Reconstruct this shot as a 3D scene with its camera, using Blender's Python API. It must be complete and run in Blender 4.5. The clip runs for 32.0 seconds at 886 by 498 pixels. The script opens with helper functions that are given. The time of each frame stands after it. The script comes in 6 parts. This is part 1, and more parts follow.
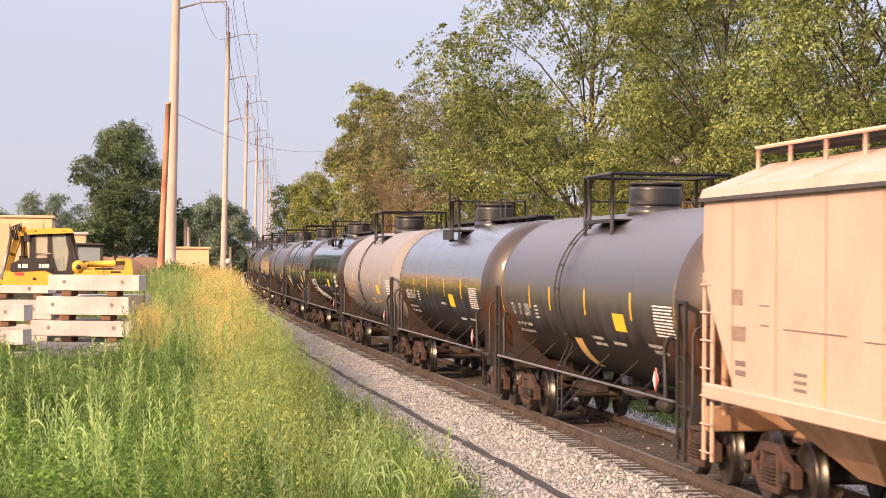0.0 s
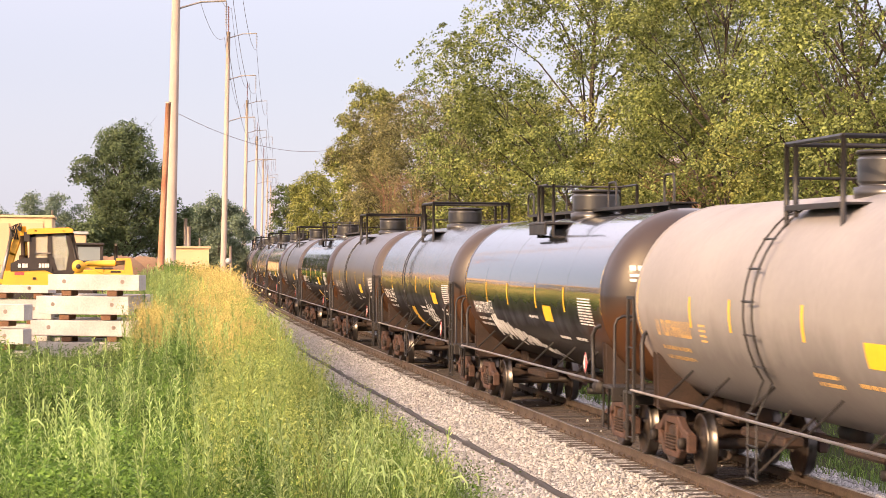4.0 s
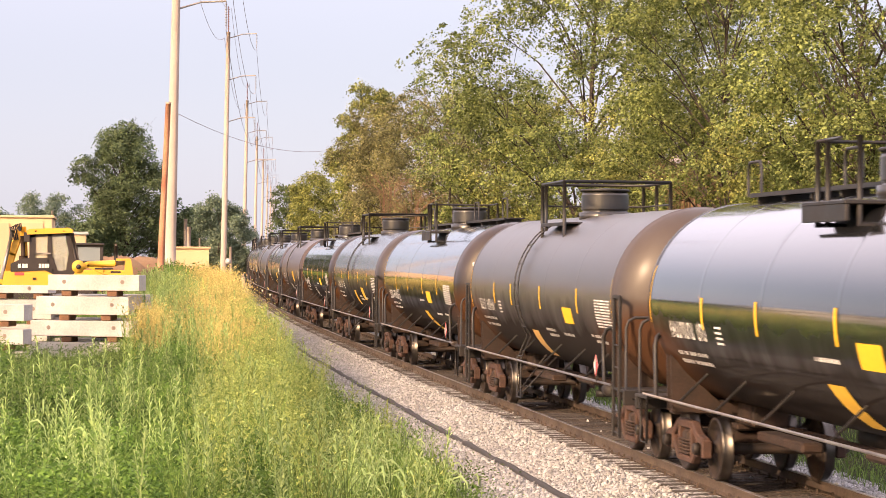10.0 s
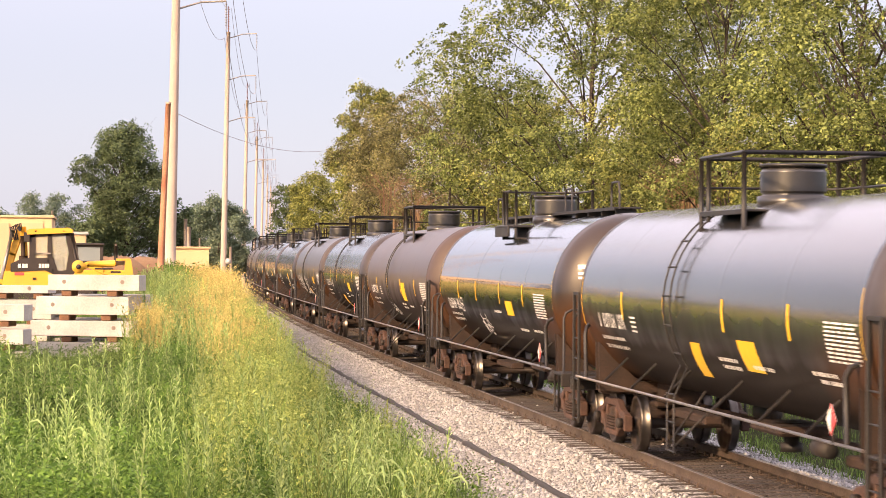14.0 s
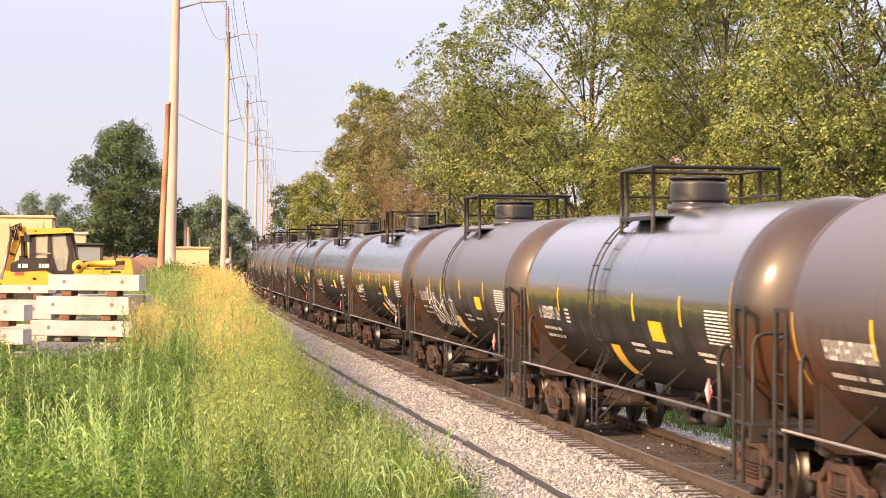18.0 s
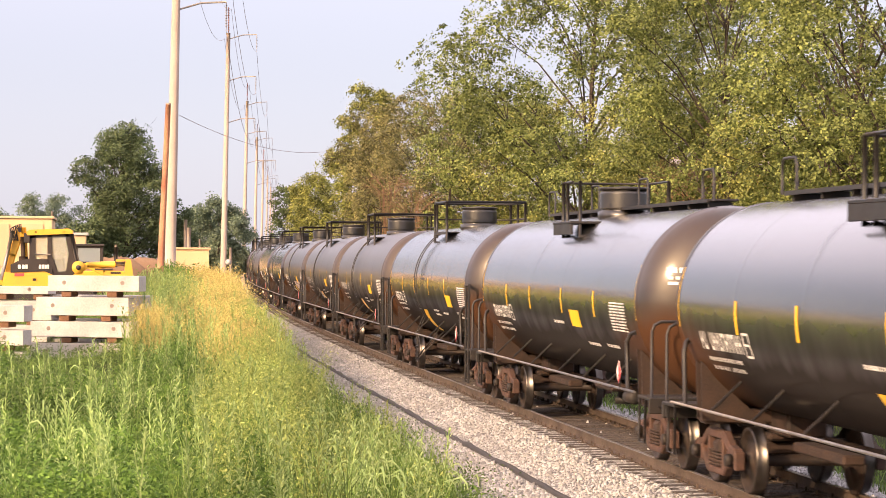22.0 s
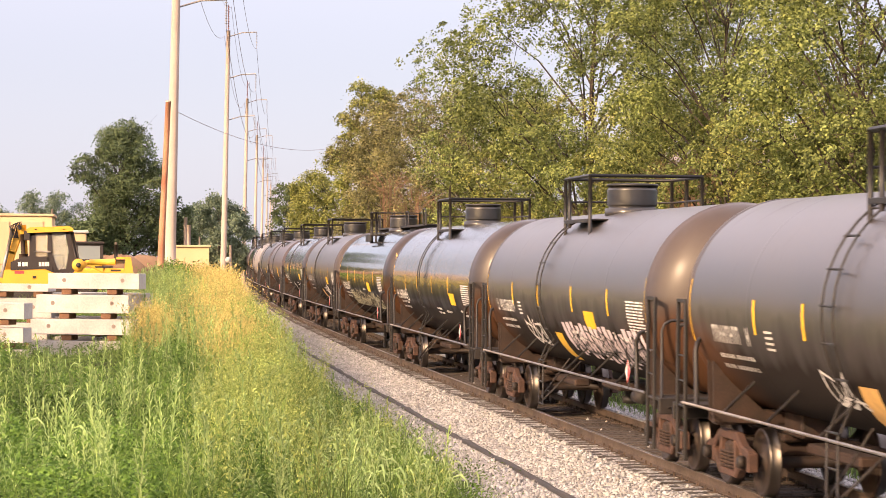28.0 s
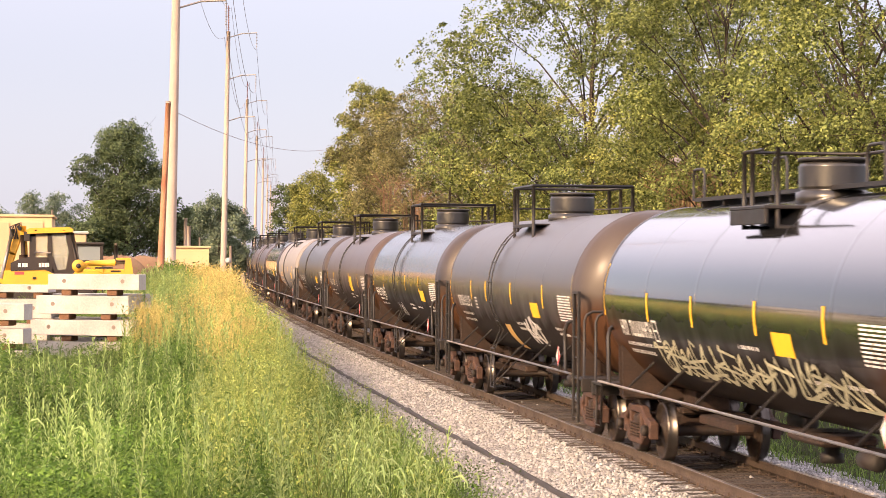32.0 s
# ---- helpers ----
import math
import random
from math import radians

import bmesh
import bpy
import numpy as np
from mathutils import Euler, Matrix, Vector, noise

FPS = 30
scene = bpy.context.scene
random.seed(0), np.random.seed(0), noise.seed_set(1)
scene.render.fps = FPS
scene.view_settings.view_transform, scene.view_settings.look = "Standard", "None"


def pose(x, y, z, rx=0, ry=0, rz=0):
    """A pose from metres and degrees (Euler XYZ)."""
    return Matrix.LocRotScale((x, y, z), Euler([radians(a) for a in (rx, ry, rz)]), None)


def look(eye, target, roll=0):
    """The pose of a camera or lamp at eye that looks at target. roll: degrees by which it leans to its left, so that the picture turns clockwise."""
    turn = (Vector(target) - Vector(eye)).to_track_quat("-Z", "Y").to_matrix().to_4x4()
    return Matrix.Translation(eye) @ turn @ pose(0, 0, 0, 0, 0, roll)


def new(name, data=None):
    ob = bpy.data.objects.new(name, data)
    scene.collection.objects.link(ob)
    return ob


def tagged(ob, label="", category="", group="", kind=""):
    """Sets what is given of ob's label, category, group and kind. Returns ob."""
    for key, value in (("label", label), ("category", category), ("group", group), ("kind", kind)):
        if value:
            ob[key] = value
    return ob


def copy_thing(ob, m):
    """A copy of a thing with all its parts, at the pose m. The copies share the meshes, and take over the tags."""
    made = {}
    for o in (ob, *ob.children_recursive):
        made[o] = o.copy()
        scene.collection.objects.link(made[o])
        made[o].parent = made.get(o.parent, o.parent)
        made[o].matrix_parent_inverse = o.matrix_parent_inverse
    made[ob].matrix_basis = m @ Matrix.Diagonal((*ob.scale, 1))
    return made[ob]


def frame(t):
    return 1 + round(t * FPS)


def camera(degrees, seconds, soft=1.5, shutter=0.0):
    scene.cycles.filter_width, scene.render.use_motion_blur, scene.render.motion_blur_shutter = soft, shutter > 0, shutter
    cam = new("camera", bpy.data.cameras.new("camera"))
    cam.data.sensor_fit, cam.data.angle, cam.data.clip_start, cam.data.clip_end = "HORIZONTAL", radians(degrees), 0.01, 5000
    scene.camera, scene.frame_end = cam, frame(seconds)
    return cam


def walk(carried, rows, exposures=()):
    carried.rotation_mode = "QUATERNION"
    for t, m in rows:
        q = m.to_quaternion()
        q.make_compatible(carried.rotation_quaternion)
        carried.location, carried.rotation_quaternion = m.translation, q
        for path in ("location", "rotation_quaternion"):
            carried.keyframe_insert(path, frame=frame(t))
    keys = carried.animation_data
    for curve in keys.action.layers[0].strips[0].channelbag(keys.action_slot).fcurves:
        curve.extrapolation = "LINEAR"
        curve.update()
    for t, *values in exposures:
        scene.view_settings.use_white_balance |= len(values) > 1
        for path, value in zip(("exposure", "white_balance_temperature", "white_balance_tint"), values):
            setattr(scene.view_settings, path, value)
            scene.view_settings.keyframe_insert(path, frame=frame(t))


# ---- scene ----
CLIP = 32.0
# ---- camera: fixed on a bank left of the track, long lens, with a little hand shake ----
EYE = Vector((0.0, 0.0, 3.184))
YAW, PITCH, ROLL, FOCAL = 0.14366, 0.00337, 0.39, 4137.7
cam = camera(math.degrees(2 * math.atan(784 / FOCAL)), CLIP, 0.55, 0.3)
SHAKE = ((0, 0.2), (1, -1.5), (2, -1.5), (3, -1.0), (6, 0), (7, -1.3), (8, 1.3), (9, -0.2), (10, 0), (11, -0.5), (12, -0.2),
         (13, 0), (14, 0), (17, 0), (18, 0), (19, 0), (20, 2.0), (21, 1.5), (22, 1.5), (23, 1.5), (24, 0.5), (25, -0.2),
         (27.5, -1.2), (28, -2.8), (28.5, -1.8), (29, -1.5), (30, -0.5), (31, -1.5), (32, -1.3))


def aim(shake):
    p = PITCH + shake / FOCAL
    way = Vector((math.sin(YAW) * math.cos(p), math.cos(YAW) * math.cos(p), math.sin(p)))
    return look(EYE, EYE + way * 50, ROLL)


walk(cam, [(t, aim(d)) for t, d in SHAKE], exposures=((0, 0.84, 6150, 14), (1.6, 1.06, 6380, 13), (CLIP, 1.08, 6400, 13)))

# ---- light: a low, warm evening sun behind the camera on its left, hazy sky ----
SUN_AZ, SUN_EL = radians(230), radians(24)
TO_SUN = Vector((math.sin(SUN_AZ) * math.cos(SUN_EL), math.cos(SUN_AZ) * math.cos(SUN_EL), math.sin(SUN_EL)))
world = bpy.data.worlds.new("world")
scene.world = world
world.use_nodes = True
wn = world.node_tree.nodes
sky = wn.new("ShaderNodeTexSky")
sky.sky_type = "NISHITA"
sky.sun_disc = False
sky.sun_elevation, sky.sun_rotation = SUN_EL, SUN_AZ
sky.air_density, sky.dust_density, sky.ozone_density = 1.0, 1.0, 2.0
wn["Background"].inputs[1].default_value = 0.1
haze = wn.new("ShaderNodeMix")
haze.data_type = "RGBA"
haze.inputs["Factor"].default_value = 0.8
# haze brightens smoothly from the horizon to the zenith, as a thin veiled sky does
geo_w = wn.new("ShaderNodeTexCoord")
sep_w = wn.new("ShaderNodeSeparateXYZ")
world.node_tree.links.new(geo_w.outputs["Generated"], sep_w.inputs[0])
up_w = wn.new("ShaderNodeMapRange")
up_w.interpolation_type = "SMOOTHSTEP"
up_w.inputs[1].default_value, up_w.inputs[2].default_value, up_w.inputs[3].default_value, up_w.inputs[4].default_value = 0.07, 0.34, 0, 1
world.node_tree.links.new(sep_w.outputs[2], up_w.inputs[0])
veil = wn.new("ShaderNodeMix")
veil.data_type = "RGBA"
veil.inputs["A"].default_value, veil.inputs["B"].default_value = (3.7, 3.5, 4.05, 1), (10.4, 8.9, 9.3, 1)
world.node_tree.links.new(up_w.outputs[0], veil.inputs["Factor"])
world.node_tree.links.new(veil.outputs["Result"], haze.inputs["B"])
world.node_tree.links.new(sky.outputs[0], haze.inputs["A"])
# the glow that haze spreads round the low sun
to_w = wn.new("ShaderNodeVectorMath")
to_w.operation = "DOT_PRODUCT"
to_w.inputs[1].default_value = TO_SUN
world.node_tree.links.new(geo_w.outputs["Generated"], to_w.inputs[0])
near_sun = wn.new("ShaderNodeMath")
near_sun.operation = "MULTIPLY_ADD"
near_sun.inputs[1].default_value, near_sun.inputs[2].default_value = 26.0, -26.0
world.node_tree.links.new(to_w.outputs["Value"], near_sun.inputs[0])
fall = wn.new("ShaderNodeMath")
fall.operation = "EXPONENT"
world.node_tree.links.new(near_sun.outputs[0], fall.inputs[0])
glow = wn.new("ShaderNodeMix")
glow.data_type, glow.blend_type = "RGBA", "ADD"
glow.inputs["B"].default_value = (78, 48, 19, 1)
world.node_tree.links.new(fall.outputs[0], glow.inputs["Factor"])
world.node_tree.links.new(haze.outputs["Result"], glow.inputs["A"])
world.node_tree.links.new(glow.outputs["Result"], wn["Background"].inputs[0])
sun = new("sun", bpy.data.lights.new("sun", "SUN"))
sun.data.energy, sun.data.angle, sun.data.color = 3.15, radians(0.8), (1.0, 0.7, 0.43)
sun.matrix_world = look(TO_SUN * 200, (0, 0, 0))

# ---- the track's line: distance along it, then place and heading ----
BEND_END = 260.0
_S = np.arange(-420.0, 1200.5, 0.5)
_c = np.clip(_S, 0, BEND_END)
_TH = 1.138e-4 * _c + 1.43e-6 * _c * _c / 2 + np.maximum(_S - BEND_END, 0) * (1.138e-4 + 1.43e-6 * BEND_END)
_i0 = int(np.argmin(np.abs(_S)))
_X = np.concatenate([[0], np.cumsum((np.sin(_TH[1:]) + np.sin(_TH[:-1])) * 0.25)])
_Y = np.concatenate([[0], np.cumsum((np.cos(_TH[1:]) + np.cos(_TH[:-1])) * 0.25)])
_X, _Y = _X - _X[_i0] + 9.44, _Y - _Y[_i0]


def track(s, e=0.0):
    """World x, y and heading at s metres along the track, e metres to its right."""
    x, y, th = np.interp(s, _S, _X), np.interp(s, _S, _Y), np.interp(s, _S, _TH)
    return x + e * np.cos(th), y - e * np.sin(th), th


def on_track(s, e=0.0, z=0.0):
    x, y, th = track(s, e)
    return pose(float(x), float(y), z, 0, 0, -math.degrees(float(th)))


E_LINE = np.array([-2000, -300, -60, -25, -12, -8, -5.6, -3.9, -2.4, -1.55, -1.35, 1.35, 1.55, 2.5, 4, 7, 12, 30, 300, 2000.0])
Z_LINE = np.array([1.6, 1.6, 1.3, 1.05, 0.85, 0.5, -0.05, -0.5, -0.52, -0.25, -0.184, -0.184, -0.25, -0.52, -0.6, -0.35, 0.1, 0.5, 1.5, 1.5])


def ground_z(x, y):
    """Height of the ground sheet: the ballast, the shoulder, and the banks on both sides."""
    x, y = np.asarray(x, float), np.asarray(y, float)
    th = np.interp(y, _Y, _TH)
    e = (x - np.interp(y, _Y, _X)) * np.cos(th)
    z = np.interp(e, E_LINE, Z_LINE)
    k = np.clip((-e - 4.2) / 1.6, 0, 1)
    rise = np.clip((y - 30) / 45, 0, 1)
    rise = rise * rise * (3 - 2 * rise) * np.clip((10.8 + e) / 2.6, 0.12, 1) * np.clip((260 - y) / 100, 0.4, 1)
    bumps = 0.07 * np.sin(x * 1.3 + 0.4 * y) * np.sin(0.9 * y - 0.5 * x) + 0.05 * np.sin(2.3 * x + 1.7 * y)
    return z + k * (1.1 * rise + bumps)


def seen_at(px, dist):
    """World x, y of what stands at that column of the picture, dist metres down the line of sight's y."""
    b = YAW + math.atan((px - 784) / FOCAL)
    return dist * math.tan(b), dist


# ---- meshes ----
class Shape:
    """Gathers vertices and faces of one part."""

    def __init__(self):
        self.v, self.f, self.s = [], [], []

    def add(self, verts, faces, smooth=False):
        n = len(self.v)
        self.v.extend(tuple(p) for p in verts)
        self.f.extend(tuple(i + n for i in f) for f in faces)
        self.s.extend([smooth] * len(faces))
        return self

    def box(self, c, size, m=None, ch=0.0):
        """A box with chamfered edges, centred at c, turned by the matrix m."""
        h = [d / 2 for d in size]
        ch = min(ch, min(h) * 0.6)
        vs, idx = [], {}
        for sx in (-1, 1):
            for sy in (-1, 1):
                for sz in (-1, 1):
                    sg = (sx, sy, sz)
                    if ch <= 0:
                        idx[sg] = len(vs)
                        vs.append([sg[k] * h[k] for k in range(3)])
                        continue
                    for ax in range(3):
                        idx[sg, ax] = len(vs)
                        vs.append([sg[k] * (h[k] if k == ax else h[k] - ch) for k in range(3)])
        fs = []
        for ax in range(3):
            b, c2 = (ax + 1) % 3, (ax + 2) % 3
            for sg in (-1, 1):
                ring = []
                for p, q in ((-1, -1), (1, -1), (1, 1), (-1, 1)):
                    k = [0, 0, 0]
                    k[ax], k[b], k[c2] = sg, p, q
                    ring.append(idx[tuple(k)] if ch <= 0 else idx[tuple(k), ax])
                fs.append(ring if sg > 0 else ring[::-1])
        if ch > 0:
            for ax in range(3):
                b, c2 = (ax + 1) % 3, (ax + 2) % 3
                for p in (-1, 1):
                    for q in (-1, 1):
                        k0, k1 = [0, 0, 0], [0, 0, 0]
                        k0[ax], k0[b], k0[c2] = -1, p, q
                        k1[ax], k1[b], k1[c2] = 1, p, q
                        k0, k1 = tuple(k0), tuple(k1)
                        ring = [idx[k0, b], idx[k1, b], idx[k1, c2], idx[k0, c2]]
                        fs.append(ring if p * q < 0 else ring[::-1])
            for sx in (-1, 1):
                for sy in (-1, 1):
                    for sz in (-1, 1):
                        k = (sx, sy, sz)
                        ring = [idx[k, 0], idx[k, 1], idx[k, 2]]
                        fs.append(ring if sx * sy * sz > 0 else ring[::-1])
        c = Vector(c)
        out = [(m @ Vector(p) if m else Vector(p)) + c for p in vs]
        return self.add(out, fs)

    def tube(self, pts, r, n=6, caps=True, smooth=True):
        """A round bar along a line of points; r one radius or one for each point."""
        pts = [Vector(p) for p in pts]
        rs = r if isinstance(r, (list, tuple)) else [r] * len(pts)
        vs, fs = [], []
        up = None
        for i, p in enumerate(pts):
            d = (pts[min(i + 1, len(pts) - 1)] - pts[max(i - 1, 0)]).normalized()
            if up is None or abs(up.dot(d)) > 0.95:
                up = Vector((0, 0, 1)) if abs(d.z) < 0.9 else Vector((1, 0, 0))
            a = d.cross(up).normalized()
            b = a.cross(d)
            up = b
            for k in range(n):
                w = 2 * math.pi * k / n
                vs.append(p + (a * math.cos(w) + b * math.sin(w)) * rs[i])
        for i in range(len(pts) - 1):
            for k in range(n):
                a, b = i * n + k, i * n + (k + 1) % n
                fs.append((a, b, b + n, a + n))
        self.add(vs, fs, smooth)
        if caps:
            m = len(self.v) - len(vs)
            self.f += [tuple(m + k for k in range(n)), tuple(m + len(vs) - 1 - k for k in range(n))]
            self.s += [False, False]
        return self

    def lathe(self, prof, at, axis="z", n=24, smooth=True):
        """Turns a profile of (radius, along) round an axis through at."""
        vs, fs = [], []
        for r, h in prof:
            for k in range(n):
                w = 2 * math.pi * k / n
                p, q = r * math.cos(w), r * math.sin(w)
                vs.append({"z": (p, q, h), "x": (h, p, q), "y": (q, h, p)}[axis])
        for i in range(len(prof) - 1):
            for k in range(n):
                a, b = i * n + k, i * n + (k + 1) % n
                fs.append((a, b, b + n, a + n))
        fs += [tuple(range(n))[::-1], tuple(range(len(vs) - n, len(vs)))]
        at = Vector(at)
        self.add([Vector(p) + at for p in vs], fs, smooth)
        self.s[-1] = self.s[-2] = False
        return self

    def prism(self, outline, thick, m):
        """A flat plate: an outline in x and y, of that thickness along z, set by the matrix m."""
        n = len(outline)
        vs = [m @ Vector((x, y, -thick / 2)) for x, y in outline] + [m @ Vector((x, y, thick / 2)) for x, y in outline]
        fs = [tuple(range(n))[::-1], tuple(range(n, 2 * n))] + [(i, (i + 1) % n, n + (i + 1) % n, n + i) for i in range(n)]
        return self.add(vs, fs)

    def data(self, name):
        me = bpy.data.meshes.new(name)
        me.from_pydata(self.v, [], self.f)
        me.polygons.foreach_set("use_smooth", self.s)
        me.update()
        return me


def sheet_mesh(name, verts, faces, smooth=False):
    """A mesh from number arrays: verts (n, 3), faces (m, 3 or 4)."""
    me = bpy.data.meshes.new(name)
    verts, faces = np.asarray(verts, np.float32), np.asarray(faces, np.int32)
    k = faces.shape[1]
    me.vertices.add(len(verts))
    me.vertices.foreach_set("co", verts.ravel())
    me.loops.add(faces.size)
    me.loops.foreach_set("vertex_index", faces.ravel())
    me.polygons.add(len(faces))
    me.polygons.foreach_set("loop_start", np.arange(0, faces.size, k, dtype=np.int32))
    me.update(calc_edges=True)
    if smooth:
        me.polygons.foreach_set("use_smooth", np.ones(len(faces), bool))
    return me


def part(name, shape, material, parent=None, label="", m=None):
    """One mesh object from a Shape or a mesh, under its thing."""
    me = shape.data(name) if isinstance(shape, Shape) else shape
    if material and not me.materials:
        me.materials.append(material)
    ob = new(name, me)
    if parent:
        ob.parent = parent
    if m is not None:
        ob.matrix_basis = m
    if label:
        ob["label"] = label
    return ob


def thing(name, label, category, m=None, group="", kind=""):
    ob = tagged(new(name), label, category, group, kind)
    if m is not None:
        ob.matrix_basis = m
    return ob


# ---- materials ----
def material(name, rgb, rough=0.7, metal=0.0, rgb2=None, scale=3.0, fine=40.0, bump=0.1, amount=0.5, coat=0.0, spec=0.5, vary="", spread=0.13):
    """Two colours mixed by coarse and fine noise, with fine relief. vary: 'object' or 'island' shifts the tone piece by piece."""
    m = bpy.data.materials.new(name)
    m.use_nodes = True
    nt = m.node_tree
    N, L = nt.nodes, nt.links
    b = N["Principled BSDF"]
    co = N.new("ShaderNodeTexCoord")
    big, small = N.new("ShaderNodeTexNoise"), N.new("ShaderNodeTexNoise")
    for nd, sc, det in ((big, scale, 4), (small, fine, 3)):
        nd.inputs["Scale"].default_value, nd.inputs["Detail"].default_value = sc, det
        L.new(co.outputs["Object"], nd.inputs["Vector"])
    mixv = N.new("ShaderNodeMath")
    mixv.operation = "MULTIPLY_ADD"
    L.new(small.outputs[0], mixv.inputs[0])
    mixv.inputs[1].default_value = 0.5
    L.new(big.outputs[0], mixv.inputs[2])
    ramp = N.new("ShaderNodeMapRange")
    ramp.inputs[1].default_value, ramp.inputs[2].default_value = 0.55, 0.98
    ramp.inputs[3].default_value, ramp.inputs[4].default_value = 0.0, amount
    L.new(mixv.outputs[0], ramp.inputs[0])
    mix = N.new("ShaderNodeMix")
    mix.data_type = "RGBA"
    mix.inputs["A"].default_value = (*rgb, 1)
    mix.inputs["B"].default_value = (*(rgb2 or [c * 0.6 for c in rgb]), 1)
    L.new(ramp.outputs[0], mix.inputs["Factor"])
    out = mix.outputs["Result"]
    if vary:
        src = N.new("ShaderNodeObjectInfo").outputs["Random"] if vary == "object" else N.new("ShaderNodeNewGeometry").outputs["Random Per Island"]
        hsv = N.new("ShaderNodeHueSaturation")
        mr = N.new("ShaderNodeMapRange")
        mr.inputs[3].default_value, mr.inputs[4].default_value = 0.65, 1.35
        L.new(src, mr.inputs[0])
        L.new(mr.outputs[0], hsv.inputs["Value"])
        L.new(out, hsv.inputs["Color"])
        out = hsv.outputs[0]
    L.new(out, b.inputs["Base Color"])
    b.inputs["Roughness"].default_value, b.inputs["Metallic"].default_value = rough, metal
    b.inputs["Specular IOR Level"].default_value = spec
    b.inputs["Coat Weight"].default_value = coat
    b.inputs["Coat Roughness"].default_value = rough * 0.8
    b.inputs["Coat IOR"].default_value = 1.55
    rr = N.new("ShaderNodeMapRange")
    rr.inputs[3].default_value, rr.inputs[4].default_value = max(rough - spread, 0.04), min(rough + spread, 1)
    L.new(mixv.outputs[0], rr.inputs[0])
    L.new(rr.outputs[0], b.inputs["Roughness"])
    if bump:
        bp = N.new("ShaderNodeBump")
        bp.inputs["Strength"].default_value = bump
        bp.inputs["Distance"].default_value = 0.02
        L.new(small.outputs[0], bp.inputs["Height"])
        L.new(bp.outputs[0], b.inputs["Normal"])
    return m


def leaf_material(name, rgb, rgb2, clear=0.35):
    """Foliage: two tones shuffled leaf by leaf, a little light passes through."""
    m = bpy.data.materials.new(name)
    m.use_nodes = True
    nt = m.node_tree
    N, L = nt.nodes, nt.links
    b, o = N["Principled BSDF"], N["Material Output"]
    geo = N.new("ShaderNodeNewGeometry")
    mix = N.new("ShaderNodeMix")
    mix.data_type = "RGBA"
    mix.inputs["A"].default_value, mix.inputs["B"].default_value = (*rgb, 1), (*rgb2, 1)
    L.new(geo.outputs["Random Per Island"], mix.inputs["Factor"])
    co = N.new("ShaderNodeTexCoord")
    nz = N.new("ShaderNodeTexNoise")
    nz.inputs["Scale"].default_value = 0.45
    L.new(co.outputs["Object"], nz.inputs["Vector"])
    mr = N.new("ShaderNodeMapRange")
    mr.inputs[1].default_value, mr.inputs[2].default_value, mr.inputs[3].default_value, mr.inputs[4].default_value = 0.3, 0.7, 0.55, 1.45
    L.new(nz.outputs[0], mr.inputs[0])
    hsv = N.new("ShaderNodeHueSaturation")
    L.new(mr.outputs[0], hsv.inputs["Value"])
    L.new(mix.outputs["Result"], hsv.inputs["Color"])
    L.new(hsv.outputs[0], b.inputs["Base Color"])
    b.inputs["Roughness"].default_value = 0.6
    b.inputs["Specular IOR Level"].default_value = 0.2
    tr = N.new("ShaderNodeBsdfTranslucent")
    L.new(hsv.outputs[0], tr.inputs["Color"])
    ms = N.new("ShaderNodeMixShader")
    ms.inputs[0].default_value = clear
    L.new(b.outputs[0], ms.inputs[1])
    L.new(tr.outputs[0], ms.inputs[2])
    L.new(ms.outputs[0], o.inputs["Surface"])
    return m


